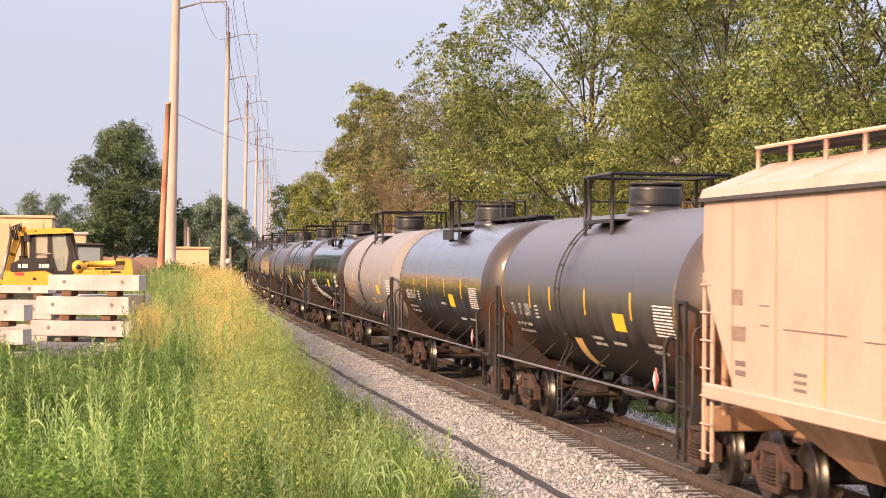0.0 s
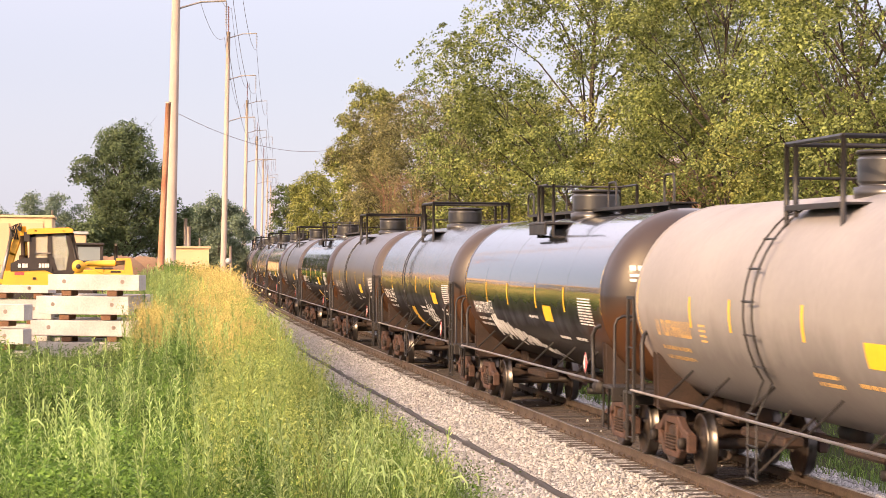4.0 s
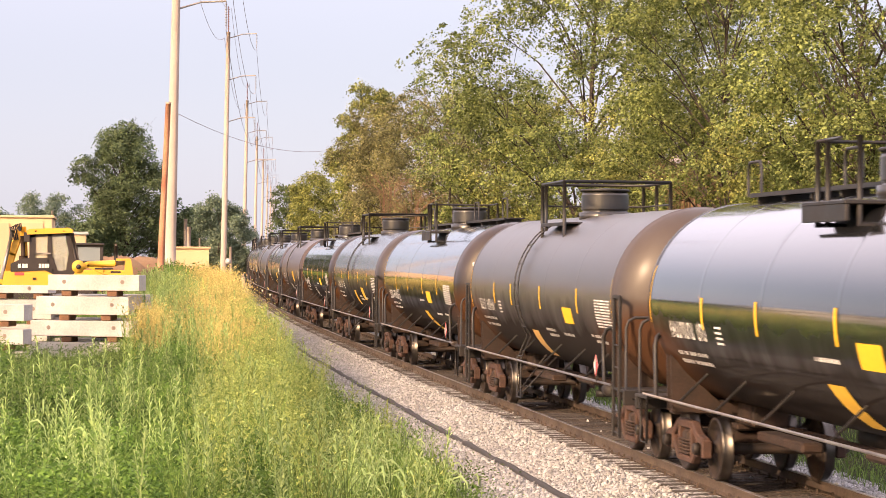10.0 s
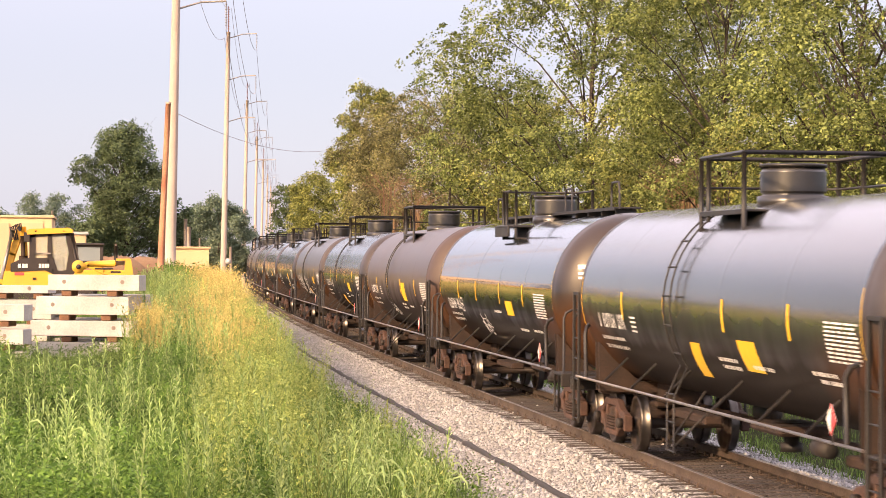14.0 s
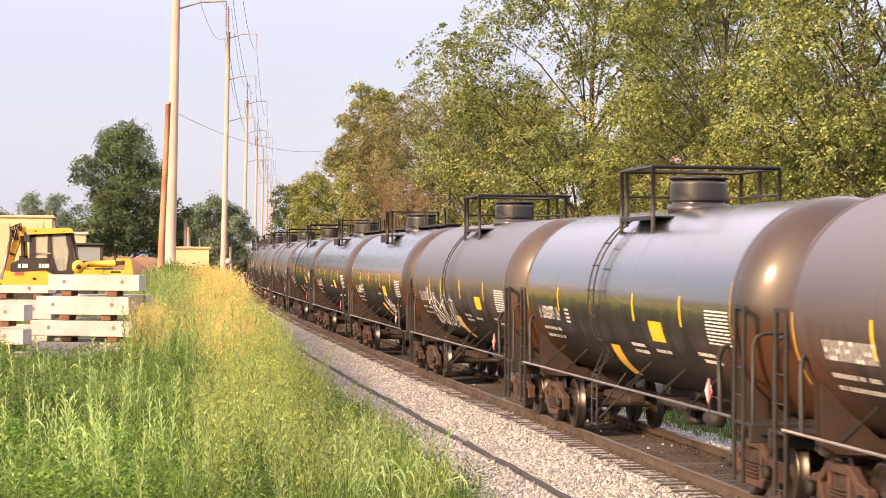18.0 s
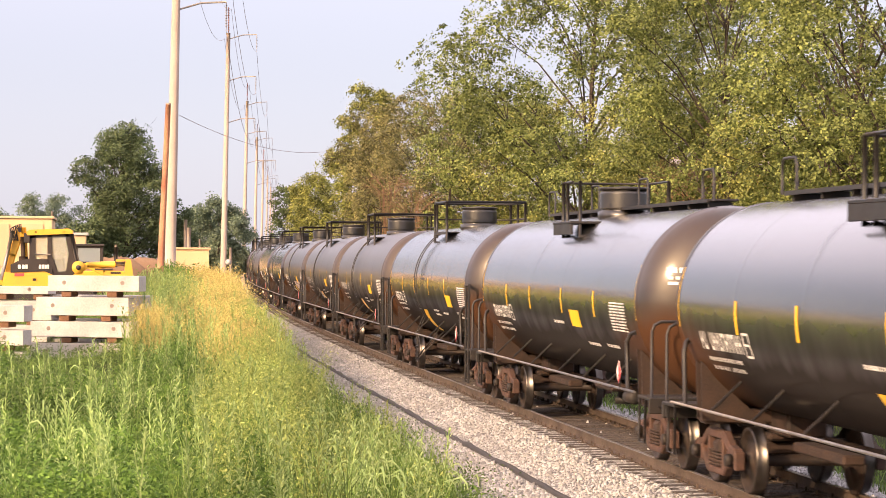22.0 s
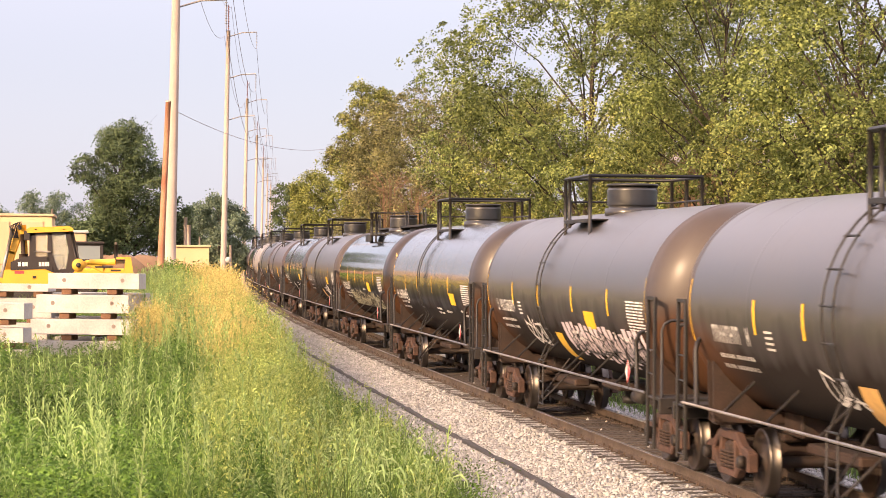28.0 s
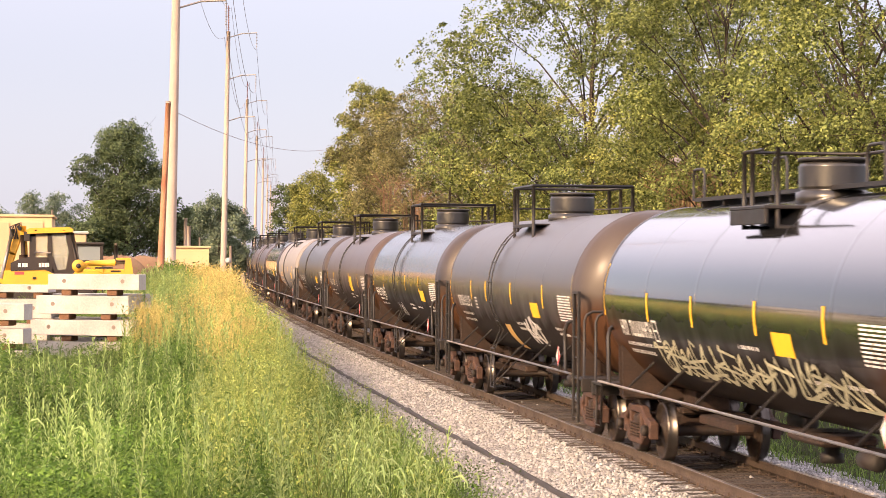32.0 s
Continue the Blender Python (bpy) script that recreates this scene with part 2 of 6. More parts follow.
def tank_material(name, rgb, rough, dirt_dark_max=0.5, coat=0.0, spec=0.8):
    """Tank paint with long run-down streaks, rust-brown road grime thrown up at the lower ends by the wheels, and the
    ground's dark reflection put into the lower half's colour.
    """
    m = material(name, rgb, rough, 0.0, [c * 1.5 + 0.01 for c in rgb], 0.7, 9.0, 0.0, 0.5, coat, spec, "", 0.04)
    nt = m.node_tree
    N, L = nt.nodes, nt.links
    b = N["Principled BSDF"]
    co = N.new("ShaderNodeTexCoord")
    sep = N.new("ShaderNodeSeparateXYZ")
    L.new(co.outputs["Object"], sep.inputs[0])
    mp = N.new("ShaderNodeMapping")
    mp.inputs["Scale"].default_value = (0.5, 1.1, 0.35)
    L.new(co.outputs["Object"], mp.inputs[0])
    nz = N.new("ShaderNodeTexNoise")
    nz.inputs["Scale"].default_value, nz.inputs["Detail"].default_value = 1.6, 6
    L.new(mp.outputs[0], nz.inputs["Vector"])
    low = N.new("ShaderNodeMapRange")
    low.inputs[1].default_value, low.inputs[2].default_value, low.inputs[3].default_value, low.inputs[4].default_value = 0.02, -0.95, 0, 1.1
    L.new(sep.outputs[2], low.inputs[0])
    ab = N.new("ShaderNodeMath")
    ab.operation = "ABSOLUTE"
    L.new(sep.outputs[1], ab.inputs[0])
    ends = N.new("ShaderNodeMapRange")
    ends.inputs[1].default_value, ends.inputs[2].default_value, ends.inputs[3].default_value, ends.inputs[4].default_value = 4.6, 7.2, 0.8, 1.0
    L.new(ab.outputs[0], ends.inputs[0])
    mu = N.new("ShaderNodeMath")
    mu.operation = "MULTIPLY"
    L.new(low.outputs[0], mu.inputs[0])
    L.new(ends.outputs[0], mu.inputs[1])
    mu2 = N.new("ShaderNodeMath")
    mu2.operation = "MULTIPLY_ADD"
    L.new(nz.outputs[0], mu2.inputs[0])
    mu2.inputs[1].default_value = 0.5
    head = N.new("ShaderNodeMapRange")
    head.inputs[1].default_value, head.inputs[2].default_value, head.inputs[3].default_value, head.inputs[4].default_value = 7.53, 7.6, 0, 1
    L.new(ab.outputs[0], head.inputs[0])
    dirt_dark_mask = N.new("ShaderNodeMath")
    dirt_dark_mask.operation = "MULTIPLY_ADD"
    L.new(head.outputs[0], dirt_dark_mask.inputs[0])
    dirt_dark_mask.inputs[1].default_value = 0.2
    L.new(mu.outputs[0], dirt_dark_mask.inputs[2])
    L.new(dirt_dark_mask.outputs[0], mu2.inputs[2])
    cut = N.new("ShaderNodeMapRange")
    cut.inputs[1].default_value, cut.inputs[2].default_value, cut.inputs[3].default_value, cut.inputs[4].default_value = 0.32, 0.9, 0, dirt_dark_max
    L.new(mu2.outputs[0], cut.inputs[0])
    old = b.inputs["Base Color"].links[0].from_socket
    mx = N.new("ShaderNodeMix")
    mx.data_type = "RGBA"
    L.new(cut.outputs[0], mx.inputs["Factor"])
    L.new(old, mx.inputs["A"])
    # A: the lower half's dark reflection put into colour; B: wheel grime
    dirt_dark = N.new("ShaderNodeMix")
    dirt_dark.data_type = "RGBA"
    dirt_dark.inputs["A"].default_value, dirt_dark.inputs["B"].default_value = (0.011, 0.0075, 0.006, 1), (0.07, 0.031, 0.014, 1)
    thick = N.new("ShaderNodeMapRange")
    thick.inputs[1].default_value, thick.inputs[2].default_value = 5.2, 7.0
    L.new(ab.outputs[0], thick.inputs[0])
    L.new(thick.outputs[0], dirt_dark.inputs["Factor"])
    L.new(dirt_dark.outputs["Result"], mx.inputs["B"])
    L.new(mx.outputs["Result"], b.inputs["Base Color"])
    dusty = N.new("ShaderNodeMath")
    dusty.operation = "MULTIPLY_ADD"
    L.new(head.outputs[0], dusty.inputs[0])
    dusty.inputs[1].default_value = max(0.3 - rough, 0.0)
    L.new(b.inputs["Roughness"].links[0].from_socket, dusty.inputs[2])
    oldr = dusty.outputs[0]
    ad = N.new("ShaderNodeMath")
    ad.operation = "MULTIPLY_ADD"
    L.new(cut.outputs[0], ad.inputs[0])
    ad.inputs[1].default_value = 0.75
    L.new(oldr, ad.inputs[2])
    L.new(ad.outputs[0], b.inputs["Roughness"])
    clean = N.new("ShaderNodeMath")
    clean.operation = "MULTIPLY_ADD"
    L.new(cut.outputs[0], clean.inputs[0])
    clean.inputs[1].default_value, clean.inputs[2].default_value = -coat, coat
    L.new(clean.outputs[0], b.inputs["Coat Weight"])
    dull = N.new("ShaderNodeMath")
    dull.operation = "MULTIPLY_ADD"
    L.new(cut.outputs[0], dull.inputs[0])
    dull.inputs[1].default_value, dull.inputs[2].default_value = -spec, spec
    L.new(dull.outputs[0], b.inputs["Specular IOR Level"])
    return m


M_GLOSS = tank_material("gloss_black_paint", (0.01, 0.01, 0.011), 0.09, 0.85, 1.0, 0.3)
M_SEMI = tank_material("satin_black_paint", (0.02, 0.019, 0.019), 0.2, 0.85, 0.85, 0.4)
M_MATTE = tank_material("matte_grey_paint", (0.04, 0.0345, 0.033), 0.36, 0.85, 0.35, 0.55)
M_BROWN = tank_material("brown_grey_paint", (0.05, 0.035, 0.032), 0.4, 0.8, 0.25, 0.55)
M_WHITE = tank_material("dull_white_paint", (0.21, 0.195, 0.19), 0.5, 0.45, 0.0, 0.3)
M_BLACK = material("black_painted_steel", (0.012, 0.011, 0.011), 0.45, 0.0, (0.035, 0.025, 0.02), 2.5, 25, 0.05, 0.4)
M_DOME = material("dark_dome_steel", (0.02, 0.019, 0.019), 0.3, 0.0, (0.04, 0.033, 0.028), 2.0, 25, 0.03, 0.5, 0.5)
M_FRAME = material("grimy_black_steel", (0.01, 0.009, 0.008), 0.6, 0.0, (0.032, 0.018, 0.012), 2.5, 25, 0.15, 0.6)
M_RUST = material("rusty_cast_steel", (0.04, 0.02, 0.012), 0.75, 0.0, (0.018, 0.012, 0.01), 4, 30, 0.25, 0.9)
M_CAST = material("rusty_red_casting", (0.085, 0.04, 0.026), 0.7, 0.0, (0.03, 0.018, 0.014), 4, 30, 0.25, 0.9)
M_WHEEL = material("wheel_steel", (0.022, 0.018, 0.016), 0.55, 0.3, (0.06, 0.036, 0.025), 5, 30, 0.1, 0.7)
M_TREAD = material("polished_tread", (0.1, 0.09, 0.082), 0.3, 1.0, (0.05, 0.043, 0.038), 6, 50, 0.0, 0.6)
M_PIPE = material("worn_grey_pipe", (0.3, 0.28, 0.27), 0.35, 0.7, (0.12, 0.09, 0.075), 2, 30, 0.05, 0.6)
M_RAILTOP = material("steel_rail", (0.11, 0.078, 0.058), 0.65, 0.2, (0.035, 0.025, 0.021), 1.5, 30, 0.15, 0.8)
M_HEAD = material("polished_rail_head", (0.45, 0.42, 0.4), 0.35, 0.9, (0.25, 0.2, 0.18), 1.0, 40, 0.02, 0.6)
M_TIE = material("weathered_tie_wood", (0.075, 0.06, 0.05), 0.9, 0.0, (0.035, 0.028, 0.024), 3, 40, 0.5, 0.8, vary="object")
M_YELLOW = material("yellow_reflective", (0.8, 0.47, 0.012), 0.45, 0.0, (0.62, 0.37, 0.02), 4, 40, 0.0, 0.5)
M_ORANGE = material("faded_orange_band", (0.68, 0.42, 0.12), 0.55, 0.0, (0.45, 0.25, 0.1), 4, 40, 0.0, 0.6)
M_STENCIL = material("white_stencil", (0.72, 0.7, 0.67), 0.6, 0.0, (0.5, 0.47, 0.44), 6, 50, 0.0, 0.5)
M_STENCIL_OLD = material("faded_stencil", (0.52, 0.5, 0.47), 0.65, 0.0, (0.36, 0.34, 0.32), 6, 50, 0.0, 0.7)
M_DARKINK = material("dark_stencil", (0.05, 0.045, 0.045), 0.6, 0.0, (0.1, 0.09, 0.085), 6, 50, 0.0, 0.5)
M_OLDINK = material("worn_dark_stencil", (0.14, 0.11, 0.1), 0.6, 0.0, (0.25, 0.19, 0.16), 6, 50, 0.0, 0.7)
M_REDPLAC = material("red_placard", (0.65, 0.06, 0.07), 0.5, 0.0, (0.5, 0.07, 0.07), 6, 50, 0.0, 0.4)
M_GRAF = material("white_spray_paint", (0.68, 0.66, 0.64), 0.6, 0.0, (0.4, 0.38, 0.37), 2.5, 20, 0.0, 0.7)
M_GRAFPINK = material("pink_spray_paint", (0.62, 0.54, 0.56), 0.6, 0.0, (0.45, 0.36, 0.4), 2.5, 20, 0.0, 0.7)
M_GRAFYEL = material("yellow_spray_paint", (0.46, 0.44, 0.3), 0.6, 0.0, (0.2, 0.19, 0.13), 2.5, 20, 0.0, 0.7)
M_HOPPER = material("cream_hopper_paint", (0.52, 0.37, 0.295), 0.55, 0.0, (0.42, 0.28, 0.21), 0.9, 14, 0.03, 0.6)
M_HOPDIRT = material("dirty_cream_steel", (0.42, 0.25, 0.15), 0.65, 0.0, (0.25, 0.13, 0.07), 2, 20, 0.1, 0.8)
# ---- ground sheet: ballast, shoulder and banks in one ----
def gravel_material(name, rgb, rgb2):
    m = material(name, rgb, 0.9, 0.0, rgb2, 0.6, 18, 0.0, 0.8, spec=0.1)
    nt = m.node_tree
    N, L = nt.nodes, nt.links
    b = N["Principled BSDF"]
    co = N.new("ShaderNodeTexCoord")
    vo = N.new("ShaderNodeTexVoronoi")
    vo.inputs["Scale"].default_value = 19
    L.new(co.outputs["Object"], vo.inputs["Vector"])
    mr = N.new("ShaderNodeMapRange")
    mr.inputs[3].default_value, mr.inputs[4].default_value = 0.35, 1.5
    sep = N.new("ShaderNodeSeparateColor")
    L.new(vo.outputs["Color"], sep.inputs[0])
    L.new(sep.outputs[0], mr.inputs[0])
    hsv = N.new("ShaderNodeHueSaturation")
    L.new(b.inputs["Base Color"].links[0].from_socket, hsv.inputs["Color"])
    L.new(mr.outputs[0], hsv.inputs["Value"])
    L.new(hsv.outputs[0], b.inputs["Base Color"])
    bp = N.new("ShaderNodeBump")
    bp.invert = True
    bp.inputs["Strength"].default_value, bp.inputs["Distance"].default_value = 1.0, 0.05
    L.new(vo.outputs["Distance"], bp.inputs["Height"])
    L.new(bp.outputs[0], b.inputs["Normal"])
    return m


M_GRAVEL = gravel_material("crushed_limestone", (0.36, 0.355, 0.35), (0.23, 0.22, 0.215))
# browner fouled ballast between the rails, darkened further for the train's shade
M_FOULED_SHADE = gravel_material("fouled_shaded_ballast", (0.11, 0.088, 0.072), (0.065, 0.05, 0.04))
M_STONE = material("loose_limestone", (0.37, 0.365, 0.36), 0.9, 0.0, (0.24, 0.23, 0.225), 6, 40, 0.3, 0.7, vary="island")
# base tone lowered to hold the self-shade of standing grass
M_SOIL = material("grassy_soil", (0.024, 0.032, 0.011), 0.95, 0.0, (0.04, 0.035, 0.018), 0.35, 6, 0.4, 0.9, spec=0.05)

e_lines = np.unique(np.concatenate([[-2500, -1200, -600, -300, -150, -90, -60, -40], np.arange(-30, -12, 2.0), np.arange(-12, -4.2, 0.4),
                                    np.arange(-4.2, 4.3, 0.28), np.arange(4.5, 14, 1.0), [16, 20, 26, 40, 70, 150, 300, 600, 1200, 2500]]))
y_lines = np.unique(np.concatenate([[-800, -400, -200, -100, -50], np.arange(-30, 14, 4.0), np.arange(14, 120, 0.8), np.arange(120, 300, 6.0),
                                    np.arange(300, 620, 20), [700, 850, 1000, 1100]]))
EE, YY = np.meshgrid(e_lines, y_lines)
XX = np.interp(YY, _Y, _X) + EE
ZZ = ground_z(XX, YY)
ne, ny = len(e_lines), len(y_lines)
gv = np.stack([XX, YY, ZZ], -1).reshape(-1, 3)
ii = (np.arange(ny - 1)[:, None] * ne + np.arange(ne - 1)[None]).ravel()
gf = np.stack([ii, ii + 1, ii + ne + 1, ii + ne], -1)
ground_mesh = sheet_mesh("ground", gv, gf, True)
ground_mesh.materials.append(M_SOIL)
ground_mesh.materials.append(M_GRAVEL)
ground_mesh.materials.append(M_FOULED_SHADE)
mid_e = np.tile((e_lines[1:] + e_lines[:-1]) / 2, ny - 1)
wob = 0.25 * np.sin(gv[ii, 1] * 0.7) + 0.15 * np.sin(gv[ii, 1] * 2.1)
ground_mesh.polygons.foreach_set("material_index", np.where(np.abs(mid_e) < 0.72, 2, ((mid_e > -4.15 + wob + 0.4 * np.clip((gv[ii, 1] - 30) / 16, 0, 1)) & (mid_e < 3.0 + wob)).astype(np.int32)).astype(np.int32))
ground = tagged(new("ground", ground_mesh), "grassy bank and pale limestone ballast beside the railway", "ground", kind="structure")

# ---- rails and ties ----
RAIL = [(-0.075, -0.17), (0.075, -0.17), (0.075, -0.158), (0.012, -0.14), (0.009, -0.045), (0.036, -0.035), (0.037, -0.006), (0.03, 0.0),
        (-0.03, 0.0), (-0.037, -0.006), (-0.036, -0.035), (-0.009, -0.045), (-0.012, -0.14), (-0.075, -0.158)]


def rail(e0):
    ss = np.concatenate([np.arange(-60, 20, 8.0), np.arange(20, 130, 2.0), np.arange(130, 520, 6.0)])
    vs, fs, n = [], [], len(RAIL)
    for s in ss:
        for dx, dz in RAIL:
            x, y, _ = track(s, e0 + dx)
            vs.append((float(x), float(y), dz))
    for i in range(len(ss) - 1):
        for k in range(n):
            a, b = i * n + k, i * n + (k + 1) % n
            fs.append((a, b, b + n, a + n))
    me = bpy.data.meshes.new("rail")
    me.from_pydata(vs, [], fs)
    me.materials.append(M_RAILTOP)
    me.materials.append(M_HEAD)
    me.polygons.foreach_set("material_index", [1 if k % n in (6, 7, 8) else 0 for k in range(len(fs))])
    me.update()
    return tagged(new("rail", me), "steel rail with polished head and rusty web", "rail", "running rails", "structure")


rail(-0.753), rail(0.753)

# ---- the train ----
SPEED, PITCH_LEN, TANK_R, TANK_Z, HALF = 12.06, 17.88, 1.475, 2.53, 7.66
# the pace is not quite even: metres by which the string runs behind its mean, by the second
PACE = ((0, 0.25), (1, 0.33), (2, 0.22), (3, 0.14), (6, 0.19), (7, 0.12), (8, 0.45), (9, 0.5), (10, 0.29), (11, 0.2), (12, 0.12), (13, -0.07), (14, 0.1),
        (17, 0.05), (18, 0.06), (19, 0.36), (20, 0.48), (21, 0.2), (22, 0.2), (23, -0.05), (24, -0.06), (25, 0.01), (28, 0.24), (29, 0.31), (30, 0.62), (31, 0.52), (32, 0.41))
CARS, WHEELSETS = [], []


def train_s(s16, t):
    """Place along the track at t of what is at s16 sixteen seconds in."""
    return s16 - SPEED * (t - 16) + 0.0014 * (t - 16) ** 2 + float(np.interp(t, [p[0] for p in PACE], [p[1] for p in PACE]))


def skin(y, z, off=0.006, side=-1):
    """A point on the tank's flank, near side."""
    a = math.asin(max(-1, min(1, (z - TANK_Z) / TANK_R)))
    return Vector((side * (TANK_R + off) * math.cos(a), y, TANK_Z + (TANK_R + off) * math.sin(a)))


def patch(sh, y0, y1, z0, z1, off=0.006, lean=0.0):
    """A thin painted or stuck-on patch that follows the tank; lean shifts its lower end along the car."""
    n = max(1, int(abs(z1 - z0) / 0.12))
    vs, fs = [], []
    for i in range(n + 1):
        k = i / n
        z = z0 + (z1 - z0) * k
        d = lean * (1 - k)
        vs += [skin(y0 + d, z, off), skin(y1 + d, z, off)]
    for i in range(n):
        fs.append((2 * i, 2 * i + 1, 2 * i + 3, 2 * i + 2))
    return sh.add(vs, fs, True)


def marks(y0, y1, z0, z1, rng, gap=0.3):
    """A line of lettering as character-sized bars, from y0 down to y1."""
    sh, y = Shape(), y0
    h = z1 - z0
    while y - h * 0.5 > y1:
        w = h * rng.uniform(0.42, 0.62)
        if rng.random() > 0.1:
            if h > 0.15:
                k = rng.choice((0.0, 0.4, 0.8))
                patch(sh, y - w * 0.2, y, z0, z1)
                patch(sh, y - w, y - w * 0.8, z0, z1)
                patch(sh, y - w * 0.8, y - w * 0.2, z0 + h * k, z0 + h * (k + 0.2))
            else:
                patch(sh, y - w, y, z0, z1)
        y -= w + h * gap * 0.6
    return sh


def block(y0, y1, z0, z1, rows, rng):
    """A panel of small stencilled rows."""
    sh = Shape()
    dz = (z1 - z0) / rows
    for r in range(rows):
        z = z1 - dz * (r + 1)
        y = y0
        while y > y1 + 0.05:
            w = rng.uniform(0.14, 0.45)
            patch(sh, max(y - w, y1), y, z + dz * 0.3, z + dz * 0.8)
            y -= w + 0.045
    return sh


def scrawl(y0, y1, z0, z1, strokes, width, rng):
    """Spray-can strokes: wandering ribbons that follow the tank."""
    sh, pts = Shape(), []
    for k in range(strokes):
        yc = y0 + (y1 - y0) * (k + 0.5) / strokes
        amp = abs(y1 - y0) / strokes * rng.uniform(0.6, 1.3)
        ph, fr, hi = rng.uniform(0, 6), rng.uniform(3.0, 7.0), rng.uniform(0.6, 1.0)
        for i in range(15):
            u = i / 14
            z = z0 + (z1 - z0) * hi * (0.5 + 0.5 * math.sin(ph + u * fr))
            pts.append((yc + amp * (u - 0.5) * 1.6 + amp * 0.3 * math.sin(ph + u * fr * 1.7), z))
    vs, n = [], len(pts)
    for i, (y, z) in enumerate(pts):
        a, b = pts[max(i - 1, 0)], pts[min(i + 1, n - 1)]
        d = Vector((b[0] - a[0], b[1] - a[1])).normalized() * width * (0.5 + 0.5 * abs(math.sin(i * 0.209))) * 0.5
        off = 0.009 + 0.00003 * i
        vs += [skin(y - d.y, z + d.x, off), skin(y + d.y, z - d.x, off)]
    sh.add(vs, [(2 * i, 2 * i + 1, 2 * i + 3, 2 * i + 2) for i in range(n - 1)], True)
    return sh


def fat_letters(y0, y1, top0, top1, h0, h1, n, rng, off=0.007):
    """Plump sprayed letters: leaning blobs side by side from y0 to y1, their tops and heights easing from one end to the other."""
    sh = Shape()
    for k in range(n):
        u = k / (n - 1)
        y, w = y0 + (y1 - y0) * u, abs(y1 - y0) / n * rng.uniform(0.75, 1.05)
        top, h = top0 + (top1 - top0) * u + rng.uniform(-0.05, 0.05), (h0 + (h1 - h0) * u) * rng.uniform(0.8, 1.1)
        lean = rng.uniform(-0.12, 0.05)
        for q in range(4):
            a, b = q / 4, (q + 1) / 4
            wa = w * (0.75, 1.0, 0.95, 0.8)[q]
            patch(sh, y - wa / 2 + lean * (1 - a), y + wa / 2 + lean * (1 - a), top - h * (1 - a), top - h * (1 - b), off + 0.0002 * (k % 3), 0.0)
    return sh


def head_point(x, z, off=0.008):
    """A point on the near dished end, by its place across and up."""
    r2 = min(((x * x + (z - TANK_Z) ** 2) / TANK_R ** 2), 0.995)
    return Vector((x, -HALF - 0.72 * math.sqrt(1 - r2) - off, z))


def head_bars(x0, x1, z0, z1, rng):
    """A line of small stencil bars on the dished end."""
    sh, x = Shape(), x0
    while x < x1:
        w = rng.uniform(0.06, 0.16)
        sh.add([head_point(x, z0), head_point(x + w, z0), head_point(x + w, z1), head_point(x, z1)], [(0, 1, 2, 3)])
        x += w + 0.035
    return sh


def head_scrawl(rng):
    sh = Shape()
    pts = [(-1.15 + 0.75 * i / 40, 2.95 + 0.2 * math.sin(i * 0.9) + 0.1 * math.sin(i * 0.37)) for i in range(41)]
    vs = []
    for i, (x, z) in enumerate(pts):
        off = 0.009 + 0.0001 * i
        vs += [head_point(x, z - 0.045, off), head_point(x, z + 0.045, off)]
    return sh.add(vs, [(2 * i, 2 * i + 2, 2 * i + 3, 2 * i + 1) for i in range(40)], True)


def tank_shape():
    prof, n = [], 14
    for i in range(n + 1):
        a = math.pi / 2 * i / n
        prof.append((max(TANK_R * math.sin(a), 0.01), -HALF - 0.72 * math.cos(a)))
    full = prof + [(TANK_R + 0.012, -HALF + 0.02), (TANK_R + 0.012, -HALF + 0.1), (TANK_R, -HALF + 0.11), (TANK_R, -HALF + 0.2)]
    for y in (-4.6, -1.55, 1.55, 4.6):
        full += [(TANK_R, y - 0.06), (TANK_R, y - 0.02), (TANK_R + 0.003, y), (TANK_R, y + 0.02), (TANK_R, y + 0.06)]
    full += [(TANK_R, HALF - 0.2), (TANK_R, HALF - 0.11), (TANK_R + 0.012, HALF - 0.1), (TANK_R + 0.012, HALF - 0.02)] + [(r, -y) for r, y in prof[::-1]]
    return Shape().lathe(full, (0, 0, 0), "y", 56)


def wheelset_mesh():
    sh = Shape()
    sh.tube([(-1.12, 0, 0), (1.12, 0, 0)], 0.085, 10)
    base = len(sh.f)
    for sg in (-1, 1):
        prof = [(0.12, 0.86), (0.13, 0.80), (0.3, 0.765), (0.4, 0.79), (0.41, 0.825), (0.45, 0.825), (0.457, 0.80), (0.464, 0.70),
                (0.49, 0.685), (0.485, 0.665), (0.41, 0.665), (0.39, 0.70), (0.14, 0.72), (0.12, 0.66)]
        sh.lathe([(r, sg * x) for r, x in prof], (0, 0, 0), "x", 22)
    me = sh.data("wheelset")
    me.materials.append(M_WHEEL)
    me.materials.append(M_TREAD)
    idx = []
    for p in me.polygons:
        c = p.center
        r = math.hypot(c.y, c.z)
        idx.append(1 if 0.44 < r < 0.478 and 0.69 < abs(c.x) < 0.83 else 0)
    me.polygons.foreach_set("material_index", idx)
    return me


def spring_shape(turns=5, h=0.24, r=0.085):
    pts = [(r * math.cos(2 * math.pi * turns * i / 44), r * math.sin(2 * math.pi * turns * i / 44), h * i / 44) for i in range(45)]
    return Shape().tube(pts, 0.019, 4)


